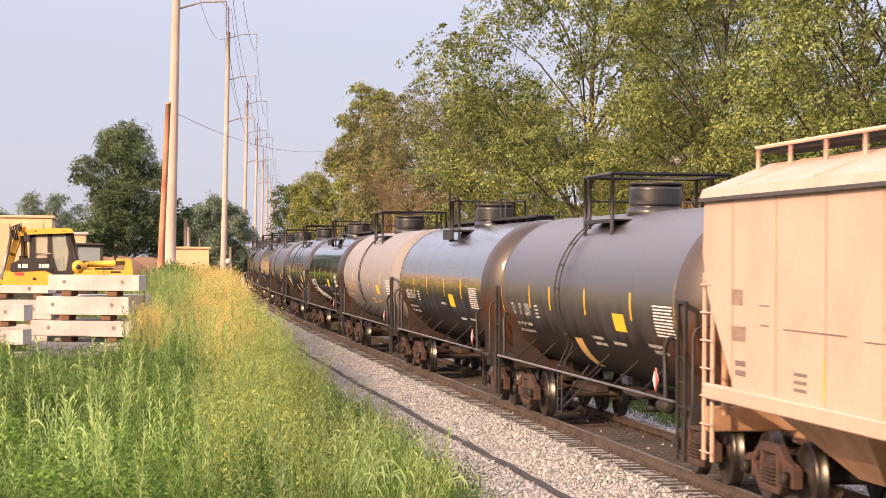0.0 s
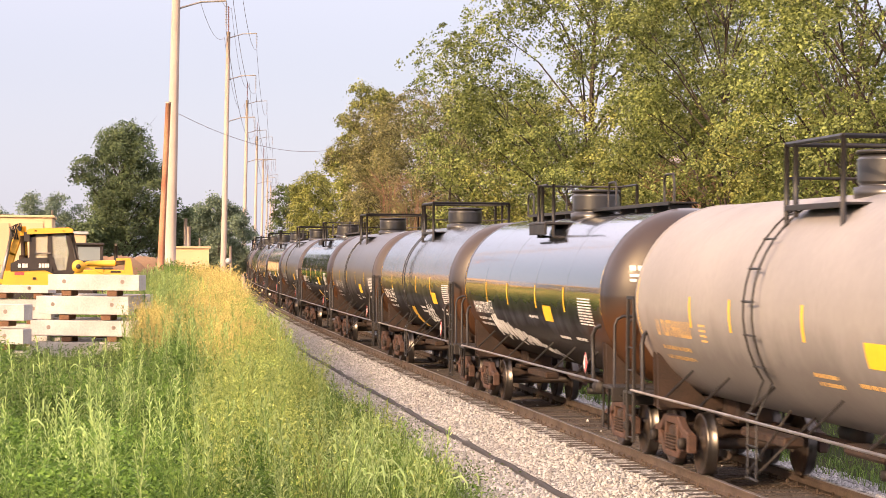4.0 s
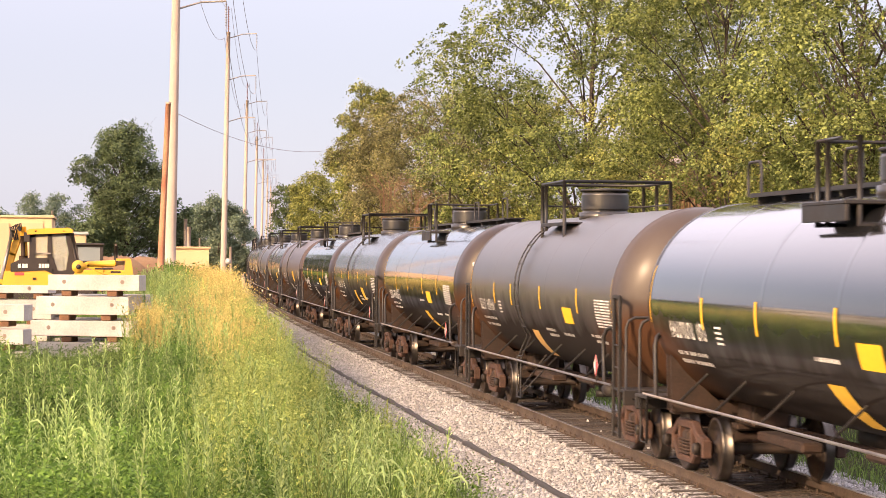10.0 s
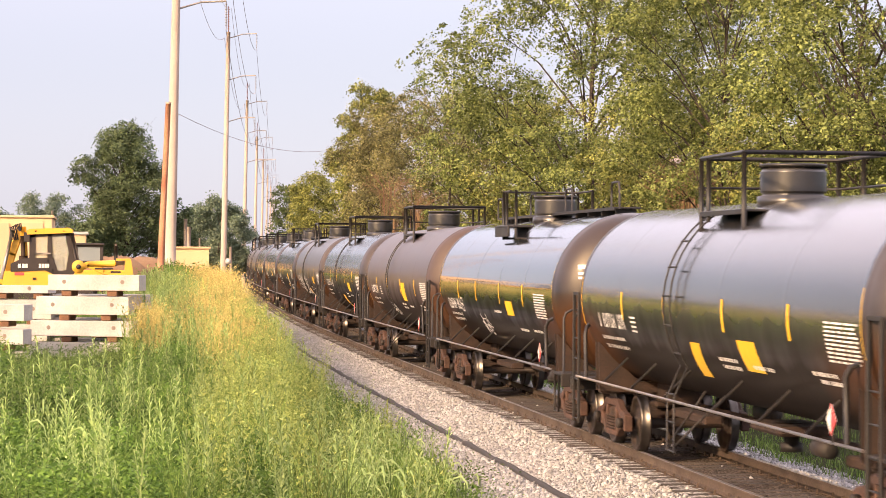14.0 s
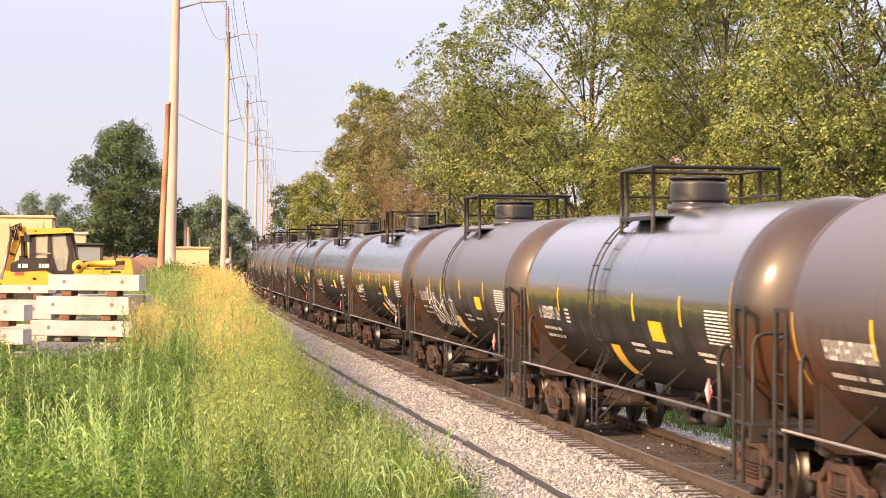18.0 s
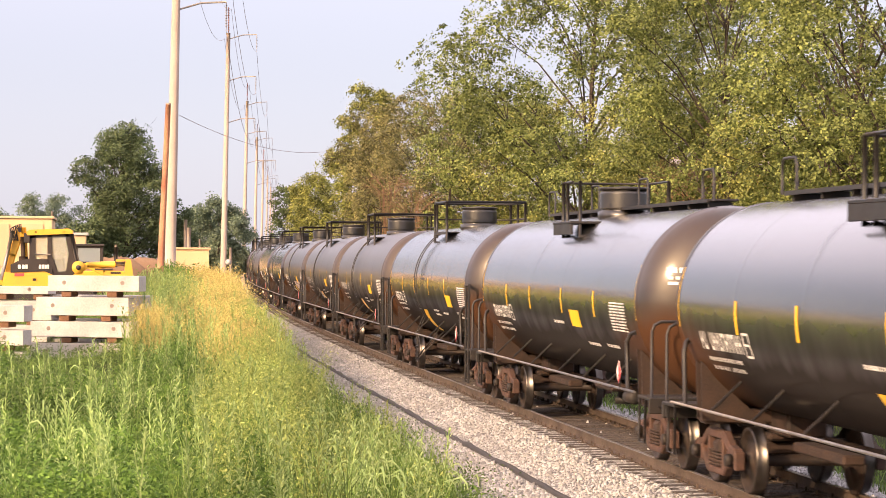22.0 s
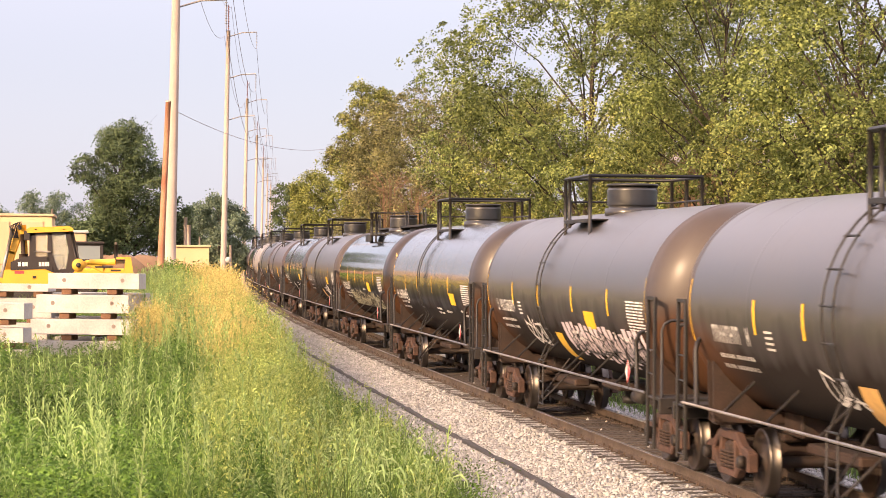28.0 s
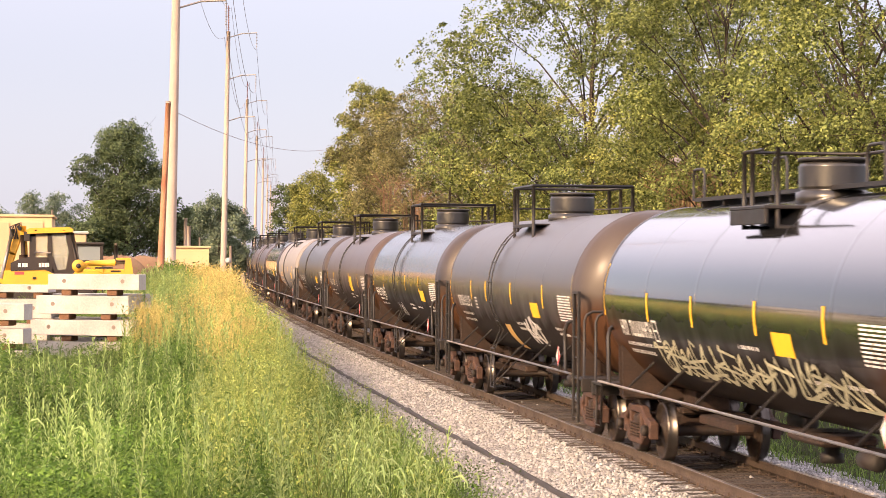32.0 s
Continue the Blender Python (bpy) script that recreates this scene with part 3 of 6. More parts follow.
def side_frame_shape():
    """A cast side frame in the y-z plane: arched top, dropped bottom, window columns and journal jaws."""
    sh = Shape()

    def beam(a, b, h, w=0.13):
        a, b = Vector((0, *a)), Vector((0, *b))
        d = b - a
        sh.box((a + b) / 2, (w, d.length + h * 0.35, h), Matrix.Rotation(math.atan2(d.z, d.y), 3, "X"), 0.02)

    top = [(-1.02, 0.56), (-0.72, 0.6), (-0.42, 0.76), (0.42, 0.76), (0.72, 0.6), (1.02, 0.56)]
    for a, b in zip(top, top[1:]):
        beam(a, b, 0.12)
    low = [(-0.74, 0.5), (-0.42, 0.25), (0.42, 0.25), (0.74, 0.5)]
    for a, b in zip(low, low[1:]):
        beam(a, b, 0.1)
    for y in (-0.36, 0.36):
        beam((y, 0.28), (y, 0.74), 0.075)
    for y in (-1.06, -0.73, 0.73, 1.06):
        sh.box((0, y, 0.46), (0.15, 0.09, 0.26), None, 0.02)
    return sh


WHEELSET_MESH = wheelset_mesh()
SPRING_MESH, SIDE_MESH = spring_shape().data("spring"), side_frame_shape().data("side_frame")
CAP_MESH = Shape().lathe([(0.02, -0.03), (0.07, -0.03), (0.085, -0.01), (0.09, 0.06)], (0, 0, 0), "x", 14).data("bearing_cap")
CAP_MESH_R = Shape().lathe([(0.02, 0.03), (0.07, 0.03), (0.085, 0.01), (0.09, -0.06)], (0, 0, 0), "x", 14).data("bearing_cap")
for me, mt in ((SPRING_MESH, M_RUST), (SIDE_MESH, M_CAST), (CAP_MESH, M_FRAME), (CAP_MESH_R, M_FRAME)):
    me.materials.append(mt)
BOLSTER_MESH = Shape().box((0, 0, 0.56), (2.1, 0.34, 0.24), None, 0.05).box((0, 0, 0.72), (0.7, 0.6, 0.1), None, 0.03).data("truck")
BOLSTER_MESH.materials.append(M_RUST)


def truck(parent, y):
    t = part("truck", BOLSTER_MESH, None, parent, "rusty cast-steel freight truck", pose(0, y, 0))
    for sx in (-1, 1):
        part("side_frame", SIDE_MESH, None, t, "", pose(sx * 0.99, 0, 0))
        for sy in (-0.19, 0, 0.19):
            part("spring", SPRING_MESH, None, t, "", pose(sx * 0.99, sy, 0.31))
        for sy in (-0.89, 0.89):
            part("bearing_cap", CAP_MESH if sx < 0 else CAP_MESH_R, None, t, "", pose(sx * 1.12, sy, 0.457))
    for sy in (-0.89, 0.89):
        ws = part("wheelset", WHEELSET_MESH, None, t, "steel wheelset with polished treads", pose(0, sy, 0.457))
        ws.location = (0, sy, 0.457)
    return t


def arc_rail(y, off=0.1):
    """A ladder rail: down the flank from the top platform, then plumb to the bottom step."""
    pts = []
    for k in range(13):
        a = radians(58 - 92 * k / 12)
        pts.append((-(TANK_R + off) * math.cos(a), y, TANK_Z + (TANK_R + off) * math.sin(a)))
    return pts + [(-1.5, y, 1.2), (-1.5, y, 0.42)]


STILE_MESH = Shape().box((0, -0.22, 0.27), (0.05, 0.06, 2.24), None, 0.01).box((0, 0.22, 0.27), (0.05, 0.06, 2.24), None, 0.01).box((0, 0, 1.37), (0.05, 0.44, 0.05)).data("end_ladder")
RUNG_MESH = Shape().tube([(0, -0.22, 0), (0, 0.22, 0)], 0.014, 5).data("rung")
STILE_MESH.materials.append(M_BLACK), RUNG_MESH.materials.append(M_BLACK)


def car_ends(car, style):
    for sg in (-1, 1):
        part("end_platform", Shape().box((0, sg * 8.12, 1.1), (2.95, 0.72, 0.05), None, 0.01), M_FRAME, car)
        part("end_sill", Shape().box((0, sg * 8.5, 1.0), (2.95, 0.09, 0.24), None, 0.015), M_FRAME, car)
        part("stub_sill", Shape().box((0, sg * 7.4, 0.93), (0.56, 2.5, 0.34), None, 0.03), M_RUST, car)
        sad = Shape().box((0, sg * 7.1, 1.0), (2.5, 0.3, 0.2), None, 0.03)
        for sx in (-1, 1):
            sad.prism([(0.35, 0.9), (1.28, 0.95), (1.3, 1.78), (1.14, 1.62), (0.7, 1.2)], 0.04,
                      Matrix.Translation((0, sg * 7.22, 0)) @ Matrix.Rotation(radians(90), 4, "X") @ Matrix.Diagonal((sx, 1, 1, 1)))
            sad.prism([(0.35, 0.9), (1.28, 0.95), (1.3, 1.78), (1.14, 1.62), (0.7, 1.2)], 0.04,
                      Matrix.Translation((0, sg * 6.95, 0)) @ Matrix.Rotation(radians(90), 4, "X") @ Matrix.Diagonal((sx, 1, 1, 1)))
        part("body_bolster", sad, M_RUST, car)
        cp = Shape().box((0, sg * 8.62, 0.86), (0.2, 0.5, 0.2), None, 0.03)
        cp.box((0.05 * sg, sg * 8.84, 0.86), (0.34, 0.22, 0.3), None, 0.05)
        part("coupler", cp, M_RUST, car)
        part("cut_lever", Shape().tube([(-1.35, sg * 8.6, 0.98), (-0.5, sg * 8.62, 0.9), (-0.2, sg * 8.66, 1.0), (0.0, sg * 8.7, 1.04)], 0.015, 5), M_FRAME, car)
        part("air_hose", Shape().tube([(0.35 * sg, sg * 8.5, 0.8), (0.38 * sg, sg * 8.62, 0.6), (0.34 * sg, sg * 8.8, 0.45), (0.2 * sg, sg * 8.94, 0.5)], 0.022, 6), M_FRAME, car)
        for sx in (-1, 1):
            hoop = [(sx * 1.42, sg * 8.46, 0.9), (sx * 1.42, sg * 8.46, 2.1), (sx * 1.38, sg * 8.46, 2.2), (sx * 1.28, sg * 8.46, 2.25),
                    (sx * 0.62, sg * 8.46, 2.25), (sx * 0.52, sg * 8.46, 2.2), (sx * 0.48, sg * 8.46, 2.1), (sx * 0.48, sg * 8.46, 1.1)]
            part("safety_hoop", Shape().tube(hoop, 0.024, 7), M_BLACK, car)
            if style == "ladder":
                lad = part("end_ladder", STILE_MESH, None, car, "", pose(sx * 1.47, sg * 8.0, 1.2))
                for z in (-0.78, -0.45, -0.1, 0.25, 0.6):
                    part("rung", RUNG_MESH, None, lad, "", pose(0, 0, z))
            else:
                part("stirrup_step", Shape().tube([(sx * 1.45, sg * 7.8, 1.08), (sx * 1.46, sg * 7.8, 0.42), (sx * 1.46, sg * 8.2, 0.42), (sx * 1.45, sg * 8.2, 1.08)], 0.02, 6), M_BLACK, car)
            gp = [(sx * 1.48, sg * 7.1, 1.14), (sx * 1.5, sg * 7.1, 1.9), (sx * 1.46, sg * 7.16, 2.02), (sx * 1.36, sg * 7.3, 2.08)]
            part("grab_post", Shape().tube(gp, 0.035, 6), M_BLACK, car)


def car_body(car, style, paint):
    part("tank", tank_shape(), paint, car, "", pose(0, 0, TANK_Z))
    for sx in (-1, 1):
        part("side_pipe", Shape().tube([(sx * 1.52, -7.75, 1.16), (sx * 1.52, 7.75, 1.16)], 0.021, 8), M_PIPE, car, "worn grey side pipe")
        for y in (-5.6, -3.6, -1.4, 1.4, 3.6, 5.6):
            part("strut", Shape().tube([(sx * 1.52, y, 1.15), (sx * 1.08, y - 0.1, 1.6), (sx * 0.96, y - 0.12, 1.58)], 0.022, 6), M_BLACK, car)
    part("outlet_valve", Shape().lathe([(0.05, 0.5), (0.16, 0.5), (0.16, 0.62), (0.11, 0.64), (0.13, 0.9), (0.3, 0.92)], (0, 0, 0), "z", 14), M_FRAME, car)
    part("outlet_skid", Shape().box((0, 0.0, 0.83), (0.8, 1.5, 0.14), None, 0.05), M_RUST, car)
    part("brake_pipe", Shape().tube([(0.25, -6.1, 0.74), (0.25, 6.1, 0.74)], 0.05, 8), M_RUST, car, "rusty train brake pipe")
    for y in (-4.6, 4.6):
        part("brake_beam", Shape().box((-0.2, y, 0.68), (0.3, 2.2, 0.14), None, 0.03), M_RUST, car)
    res = Shape().lathe([(0.02, -0.5), (0.1, -0.48), (0.13, -0.4), (0.13, 0.4), (0.1, 0.48), (0.02, 0.5)], (0.5, 3.0, 0.84), "y", 14)
    part("air_reservoir", res, M_FRAME, car)
    part("brake_cylinder", Shape().lathe([(0.02, -0.3), (0.11, -0.3), (0.11, 0.25), (0.05, 0.32)], (-0.6, -3.4, 0.82), "y", 14), M_FRAME, car)
    # top fittings
    part("dome", Shape().lathe([(0.5, 3.9), (0.5, 4.06), (0.43, 4.07), (0.43, 4.1), (0.46, 4.12), (0.46, 4.13), (0.46, 4.14), (0.46, 4.38), (0.46, 4.39), (0.46, 4.4), (0.44, 4.42), (0.44, 4.46)], (0, 0, 0), "z", 26), M_DOME, car, "dark steel valve dome")
    part("dome_lid", Shape().lathe([(0.47, 4.46), (0.48, 4.49), (0.46, 4.51), (0.05, 4.53)], (0, 0, 0), "z", 26), M_BLACK, car)
    if style == "ladder":
        for sx in (-1, 1):
            plat = Shape().box((sx * 0.8, 0, 3.84), (0.5, 2.2, 0.03), None, 0.006)
            plat.box((sx * 1.04, 0, 3.82), (0.03, 2.2, 0.07), None, 0.006)
            part("platform", plat, M_BLACK, car)
        for sx, y in ((-1, -1.15), (-1, 1.15), (1, -1.15), (1, 1.15), (-1, 0.75), (1, 0.0)):
            part("rail_post", Shape().tube([(sx * 1.02, y, 3.45 if abs(y) > 1 else 3.7), (sx * 1.02, y, 4.62)], 0.036, 6), M_BLACK, car)
        rail_ = Shape().tube([(-1.02, -1.15, 4.62), (-1.02, 1.15, 4.62), (1.02, 1.15, 4.62), (1.02, -1.15, 4.62), (-1.02, -1.15, 4.62)], 0.034, 6)
        rail_.tube([(-1.02, 1.15, 4.2), (1.02, 1.15, 4.2)], 0.02, 6).tube([(1.02, 1.15, 4.2), (1.02, -1.15, 4.2)], 0.02, 6)
        part("guard_rail", rail_, M_BLACK, car)
        for dy in (-0.55, 0.55):
            part("ladder_brace", Shape().tube([(-1.5, 0.95 + dy * 0.3, 0.5), (-0.85, 0.95 + dy, 1.25)], 0.018, 5), M_FRAME, car)
        lad = part("side_ladder", Shape().tube(arc_rail(0.76), 0.015, 6).tube(arc_rail(1.16), 0.015, 6), M_BLACK, car)
        pts = arc_rail(0.96)
        for p in [Vector(q) for q in pts[1:12:2]] + [Vector((-1.5, 0.96, z)) for z in (1.25, 0.85, 0.44)]:
            part("rung", Shape().tube([(p.x, 0.7, p.z), (p.x, 1.22, p.z)], 0.016, 5), M_BLACK, lad)
    else:
        part("walkway", Shape().box((0.1, 0, 4.12), (0.5, 13.6, 0.035), None, 0.008).box((-0.15, 0, 4.11), (0.025, 13.6, 0.06)), M_BLACK, car, "long black steel walkway")
        for y in (-6.6, -5.3, -4.0, -2.7, 2.7, 4.0, 5.3, 6.6):
            part("bracket", Shape().box((0.1, y, 4.05), (0.4, 0.05, 0.1), None, 0.01), M_BLACK, car)
        part("platform", Shape().box((-0.86, -0.1, 3.84), (0.7, 1.7, 0.05), None, 0.01).box((-1.18, -0.1, 3.72), (0.05, 1.7, 0.2), None, 0.01), M_BLACK, car)
        for x, y in ((-1.02, -0.9), (-1.02, 0.7), (-1.02, 0.3), (0.62, -0.9), (0.62, 0.7)):
            part("rail_post", Shape().tube([(x, y, 3.5 if x < 0 else 3.8), (x, y, 4.6)], 0.034, 6), M_BLACK, car)
        part("guard_rail", Shape().tube([(-1.02, 0.7, 4.6), (-1.02, -0.2, 4.6)], 0.024, 6).tube([(-1.02, 0.7, 4.6), (0.62, 0.7, 4.6), (0.62, -0.9, 4.6)], 0.024, 6), M_BLACK, car)
        for y in (-6.7, -2.1, 2.1, 6.7):
            hp = [(-0.12, y - 0.35, 4.1), (-0.12, y - 0.35, 4.5), (-0.12, y - 0.27, 4.6), (-0.12, y + 0.27, 4.6), (-0.12, y + 0.35, 4.5), (-0.12, y + 0.35, 4.1)]
            part("walk_hoop", Shape().tube(hp, 0.022, 6), M_BLACK, car)


def make_car(style, paint):
    car = new("tank_car")
    car_body(car, style, paint)
    car_ends(car, style)
    truck(car, -7.1), truck(car, 7.1)
    # hazard diamond on its bracket
    fr = Matrix.Translation((-1.55, -6.75, 1.42)) @ Matrix.Rotation(radians(-90), 4, "Y") @ Matrix.Rotation(radians(45), 4, "Z")
    part("placard_holder", Shape().box((-1.53, -6.75, 1.36), (0.02, 0.06, 0.44)), M_FRAME, car)
    pl = part("placard", Shape().box((0, 0, 0), (0.25, 0.25, 0.008)), M_STENCIL, car, "white and red hazard diamond", fr)
    part("red_half", Shape().prism([(-0.13, -0.13), (0.13, -0.13), (-0.13, 0.13)], 0.004, pose(0, 0, 0.007)), M_REDPLAC, pl)
    return car


PROTO = {"ladder": make_car("ladder", M_MATTE), "walkway": make_car("walkway", M_GLOSS)}

# index, style, paint, mark tone, belly band, spray paint
TRAIN = {0: ("ladder", M_MATTE, "old", "orange", ""), 1: ("walkway", M_SEMI, "new", "", ""), 2: ("ladder", M_WHITE, "tan", "", ""),
         3: ("walkway", M_GLOSS, "box", "", "long"), 4: ("ladder", M_SEMI, "box", "yellow", "tag"), 5: ("ladder", M_MATTE, "old", "", ""),
         6: ("walkway", M_GLOSS, "new", "yellow", ""), 7: ("ladder", M_MATTE, "old", "orange", ""), 8: ("walkway", M_GLOSS, "box", "yellow", ""),
         9: ("ladder", M_SEMI, "new", "yellow", ""), 10: ("walkway", M_GLOSS, "box", "", "faint"), 11: ("ladder", M_BROWN, "new", "", "small"),
         12: ("ladder", M_SEMI, "new", "yellow", ""), 13: ("ladder", M_MATTE, "old", "yellow", "swirl"), 14: ("walkway", M_SEMI, "box", "yellow", "tag"),
         15: ("walkway", M_SEMI, "box", "", ""), 16: ("ladder", M_SEMI, "box", "yellow", ""), 17: ("ladder", M_MATTE, "old", "orange", ""),
         18: ("ladder", M_MATTE, "old", "orange", "small"), 19: ("ladder", M_MATTE, "new", "yellow", "pink"), 20: ("ladder", M_SEMI, "box", "", ""),
         21: ("walkway", M_GLOSS, "box", "", "yellow"), 22: ("ladder", M_MATTE, "old", "orange", "tag"), 23: ("ladder", M_SEMI, "box", "", "faint"),
         24: ("ladder", M_BROWN, "old", "", ""), 25: ("ladder", M_MATTE, "old", "", ""), 26: ("ladder", M_WHITE, "tan", "", "")}
TONE = {id(M_GLOSS): "glossy black", id(M_SEMI): "satin black", id(M_MATTE): "matte dark grey", id(M_BROWN): "matte brown-grey", id(M_WHITE): "dull white"}


def dress(car, spec, rng, j):
    """What sets one car apart: lettering, placard panel, belly band and spray paint."""
    style, paint, tone, band, spray = spec
    ink = {"old": M_STENCIL_OLD, "tan": M_ORANGE}.get(tone, M_STENCIL)
    walkway = style == "walkway"
    # kinds of livery: top-walkway cars, ladder cars with a framed box, brown ones, plain ladder cars
    kind = "walkway" if walkway else "box" if tone == "box" else "brown" if paint is M_BROWN else "even" if tone == "new" or j == 5 else "plain"
    short = {"walkway": (4.5, 1.8, -1.45, -4.32), "box": (4.65, 2.05, -0.95, -3.97), "brown": (4.65, 1.75, -1.6, -4.9), "even": (4.4, 1.58, -1.74, -4.78), "plain": (4.3, 2.2, -1.05, -4.65)}[kind]
    low, high = {"walkway": (2.24, 3.08), "brown": (1.72, 2.56)}.get(kind, (2.02, 2.88))
    drop = 0.1 if kind == "brown" else 0.0
    for y in (-7.57, 7.57):
        part("reflector_strip", patch(Shape(), y - 0.05, y + 0.05, low, high), M_YELLOW, car, "yellow reflective strip")
    for y in short:
        part("reflector_strip", patch(Shape(), y - 0.05, y + 0.05, 2.22 - drop, 2.65 - drop), M_YELLOW, car, "yellow reflective strip")
    if tone == "box":
        y0 = 6.5 if walkway else 6.95
        sh = marks(y0, y0 - 2.15, 1.97, 2.21, rng, 0.25)
        for a, b, z0, z1 in ((0.0, 0.3, 2.22, 2.25), (0.0, 0.3, 1.93, 1.96), (0.0, 0.04, 1.96, 2.22), (0.26, 0.3, 1.96, 2.22), (0.04, 0.26, 2.08, 2.11)):
            patch(sh, y0 - 2.48 + a, y0 - 2.48 + b, z0, z1)
        part("reporting_mark", sh, M_STENCIL, car, "bold white stencilled bars and a framed box")
    else:
        part("reporting_mark", marks(6.43, 4.4, 2.06, 2.29, rng), ink, car, "stencilled lettering bars")
        small = Shape()
        for z in (2.04, 2.11, 2.18, 2.25):
            patch(small, 3.55, 3.9, z, z + 0.03)
        part("stencil_panel", small, ink, car)
    for z in (1.86, 1.72) if not walkway else (1.82, 1.7):
        part("stencil_line", marks(6.4, 4.7, z, z + 0.055, rng, 0.9), ink, car)
    part("stencil_panel", block(*((-5.6, -6.76) if walkway else (-6.2, -7.4)), 2.02, 2.5, 10, rng), M_STENCIL, car, "panel of small white stencil rows")
    yb, zb, hb = {"walkway": (-2.13, 2.0, 0.29), "box": (-4.05, 1.99, 0.28), "brown": (-1.8, 1.95, 0.5), "even": (-2.7, 1.95, 0.3)}.get(kind, (-3.25, 2.02, 0.28))
    if j == 9:
        yb, zb, hb = -2.28, 1.74, 0.4
    part("yellow_panel", patch(Shape(), yb - 0.84, yb, zb, zb + hb), M_YELLOW, car, "yellow rectangular notice")
    for y, z in ((-0.45, 2.02), (-2.95, 1.71), (-4.55, 1.73)) if walkway else ((-1.0, 1.82), (-1.05, 1.72), (-2.65, 1.78), (-5.3, 1.84), (-5.5, 1.75)):
        part("stencil_line", marks(y, y - 0.95, z, z + 0.05, rng), ink, car)
    if walkway:
        for k, z in enumerate((2.98, 2.88, 2.8)):
            part("head_stencil", head_bars(-1.1, -0.7, z, z + (0.08 if k == 0 else 0.045), rng), ink, car, "white stencilled bars on the tank head")
    for o in car.children:
        if o.name.split(".")[0] in ("reporting_mark", "stencil_line", "stencil_panel", "head_stencil"):
            o["kind"] = "stuff"
    if band:
        part("belly_band", patch(Shape(), *((-0.2, 0.32, 1.53, 2.02, 0.006, 0.3) if j == 9 else (-1.15, -0.5, 1.26, 1.76, 0.006, -0.1) if walkway else (0.55, 1.25, 1.24, 1.82, 0.006, 0.8) if kind == "box" else (0.1, 0.75, 1.26, 1.78, 0.006, 0.45))), M_ORANGE if band == "orange" else M_YELLOW, car, band + " band round the belly")
    if spray == "long":
        part("spray_paint", fat_letters(4.5, -1.3, 1.98, 1.4, 0.42, 0.12, 24, rng), M_GRAF, car, "white spray-painted letters tapering along the belly")
    elif spray == "tag":
        part("spray_paint", scrawl(-1.9, -3.5, 1.5, 2.1, 6, 0.08, rng), M_GRAF, car, "white spray-painted tag")
    elif spray == "swirl":
        part("spray_paint", scrawl(4.9, 0.3, 1.5, 2.4, 12, 0.075, rng), M_GRAF, car, "large white spray-painted swirls")
    elif spray == "pink":
        part("spray_paint", fat_letters(-0.5, -6.8, 2.02, 1.98, 0.56, 0.6, 17, rng), M_GRAFPINK, car, "pale pink spray-painted letters")
        part("spray_paint", scrawl(-0.5, -6.9, 1.5, 2.0, 24, 0.045, rng), M_BLACK, car, "black outlines of the sprayed letters")
        part("spray_paint", scrawl(3.6, 1.9, 1.5, 2.1, 5, 0.07, rng), M_GRAF, car, "thin white spray-painted line")
    elif spray == "yellow":
        part("spray_paint", scrawl(4.5, -5.5, 1.5, 2.05, 26, 0.07, rng), M_GRAFYEL, car, "dull yellow spray-painted scrawl")
        part("spray_paint", head_scrawl(rng), M_ORANGE, car, "yellow spray paint on the tank head")
    elif spray:
        part("spray_paint", scrawl(2.0, 1.0, 1.5, 1.95, 4, 0.06 if spray == "small" else 0.05, rng), M_GRAF, car, "small white tag")


CAR_RNG = random.Random(7)
for j in range(40):
    spec = TRAIN.get(j)
    if spec is None:
        st = CAR_RNG.choice(("ladder", "ladder", "walkway"))
        spec = (st, M_GLOSS if st == "walkway" else CAR_RNG.choice((M_MATTE, M_SEMI, M_BROWN)), CAR_RNG.choice(("old", "new", "box")), "", "")
    s16 = -153.55 + PITCH_LEN * j
    car = copy_thing(PROTO[spec[0]], on_track(train_s(s16, 0)))
    for ch in car.children:
        if ch.name.split(".")[0] == "tank":
            ch.material_slots[0].link = "OBJECT"
            ch.material_slots[0].material = spec[1]
    top = "with side ladder" if spec[0] == "ladder" else "with top walkway"
    tagged(car, TONE[id(spec[1])] + " railway tank car " + top + (" and spray paint" if spec[4] else ""), "tank car", "tank cars of the train")
    dress(car, spec, CAR_RNG, j)
    CARS.append((car, s16))
for p in PROTO.values():
    for o in (*p.children_recursive, p):
        bpy.data.objects.remove(o)


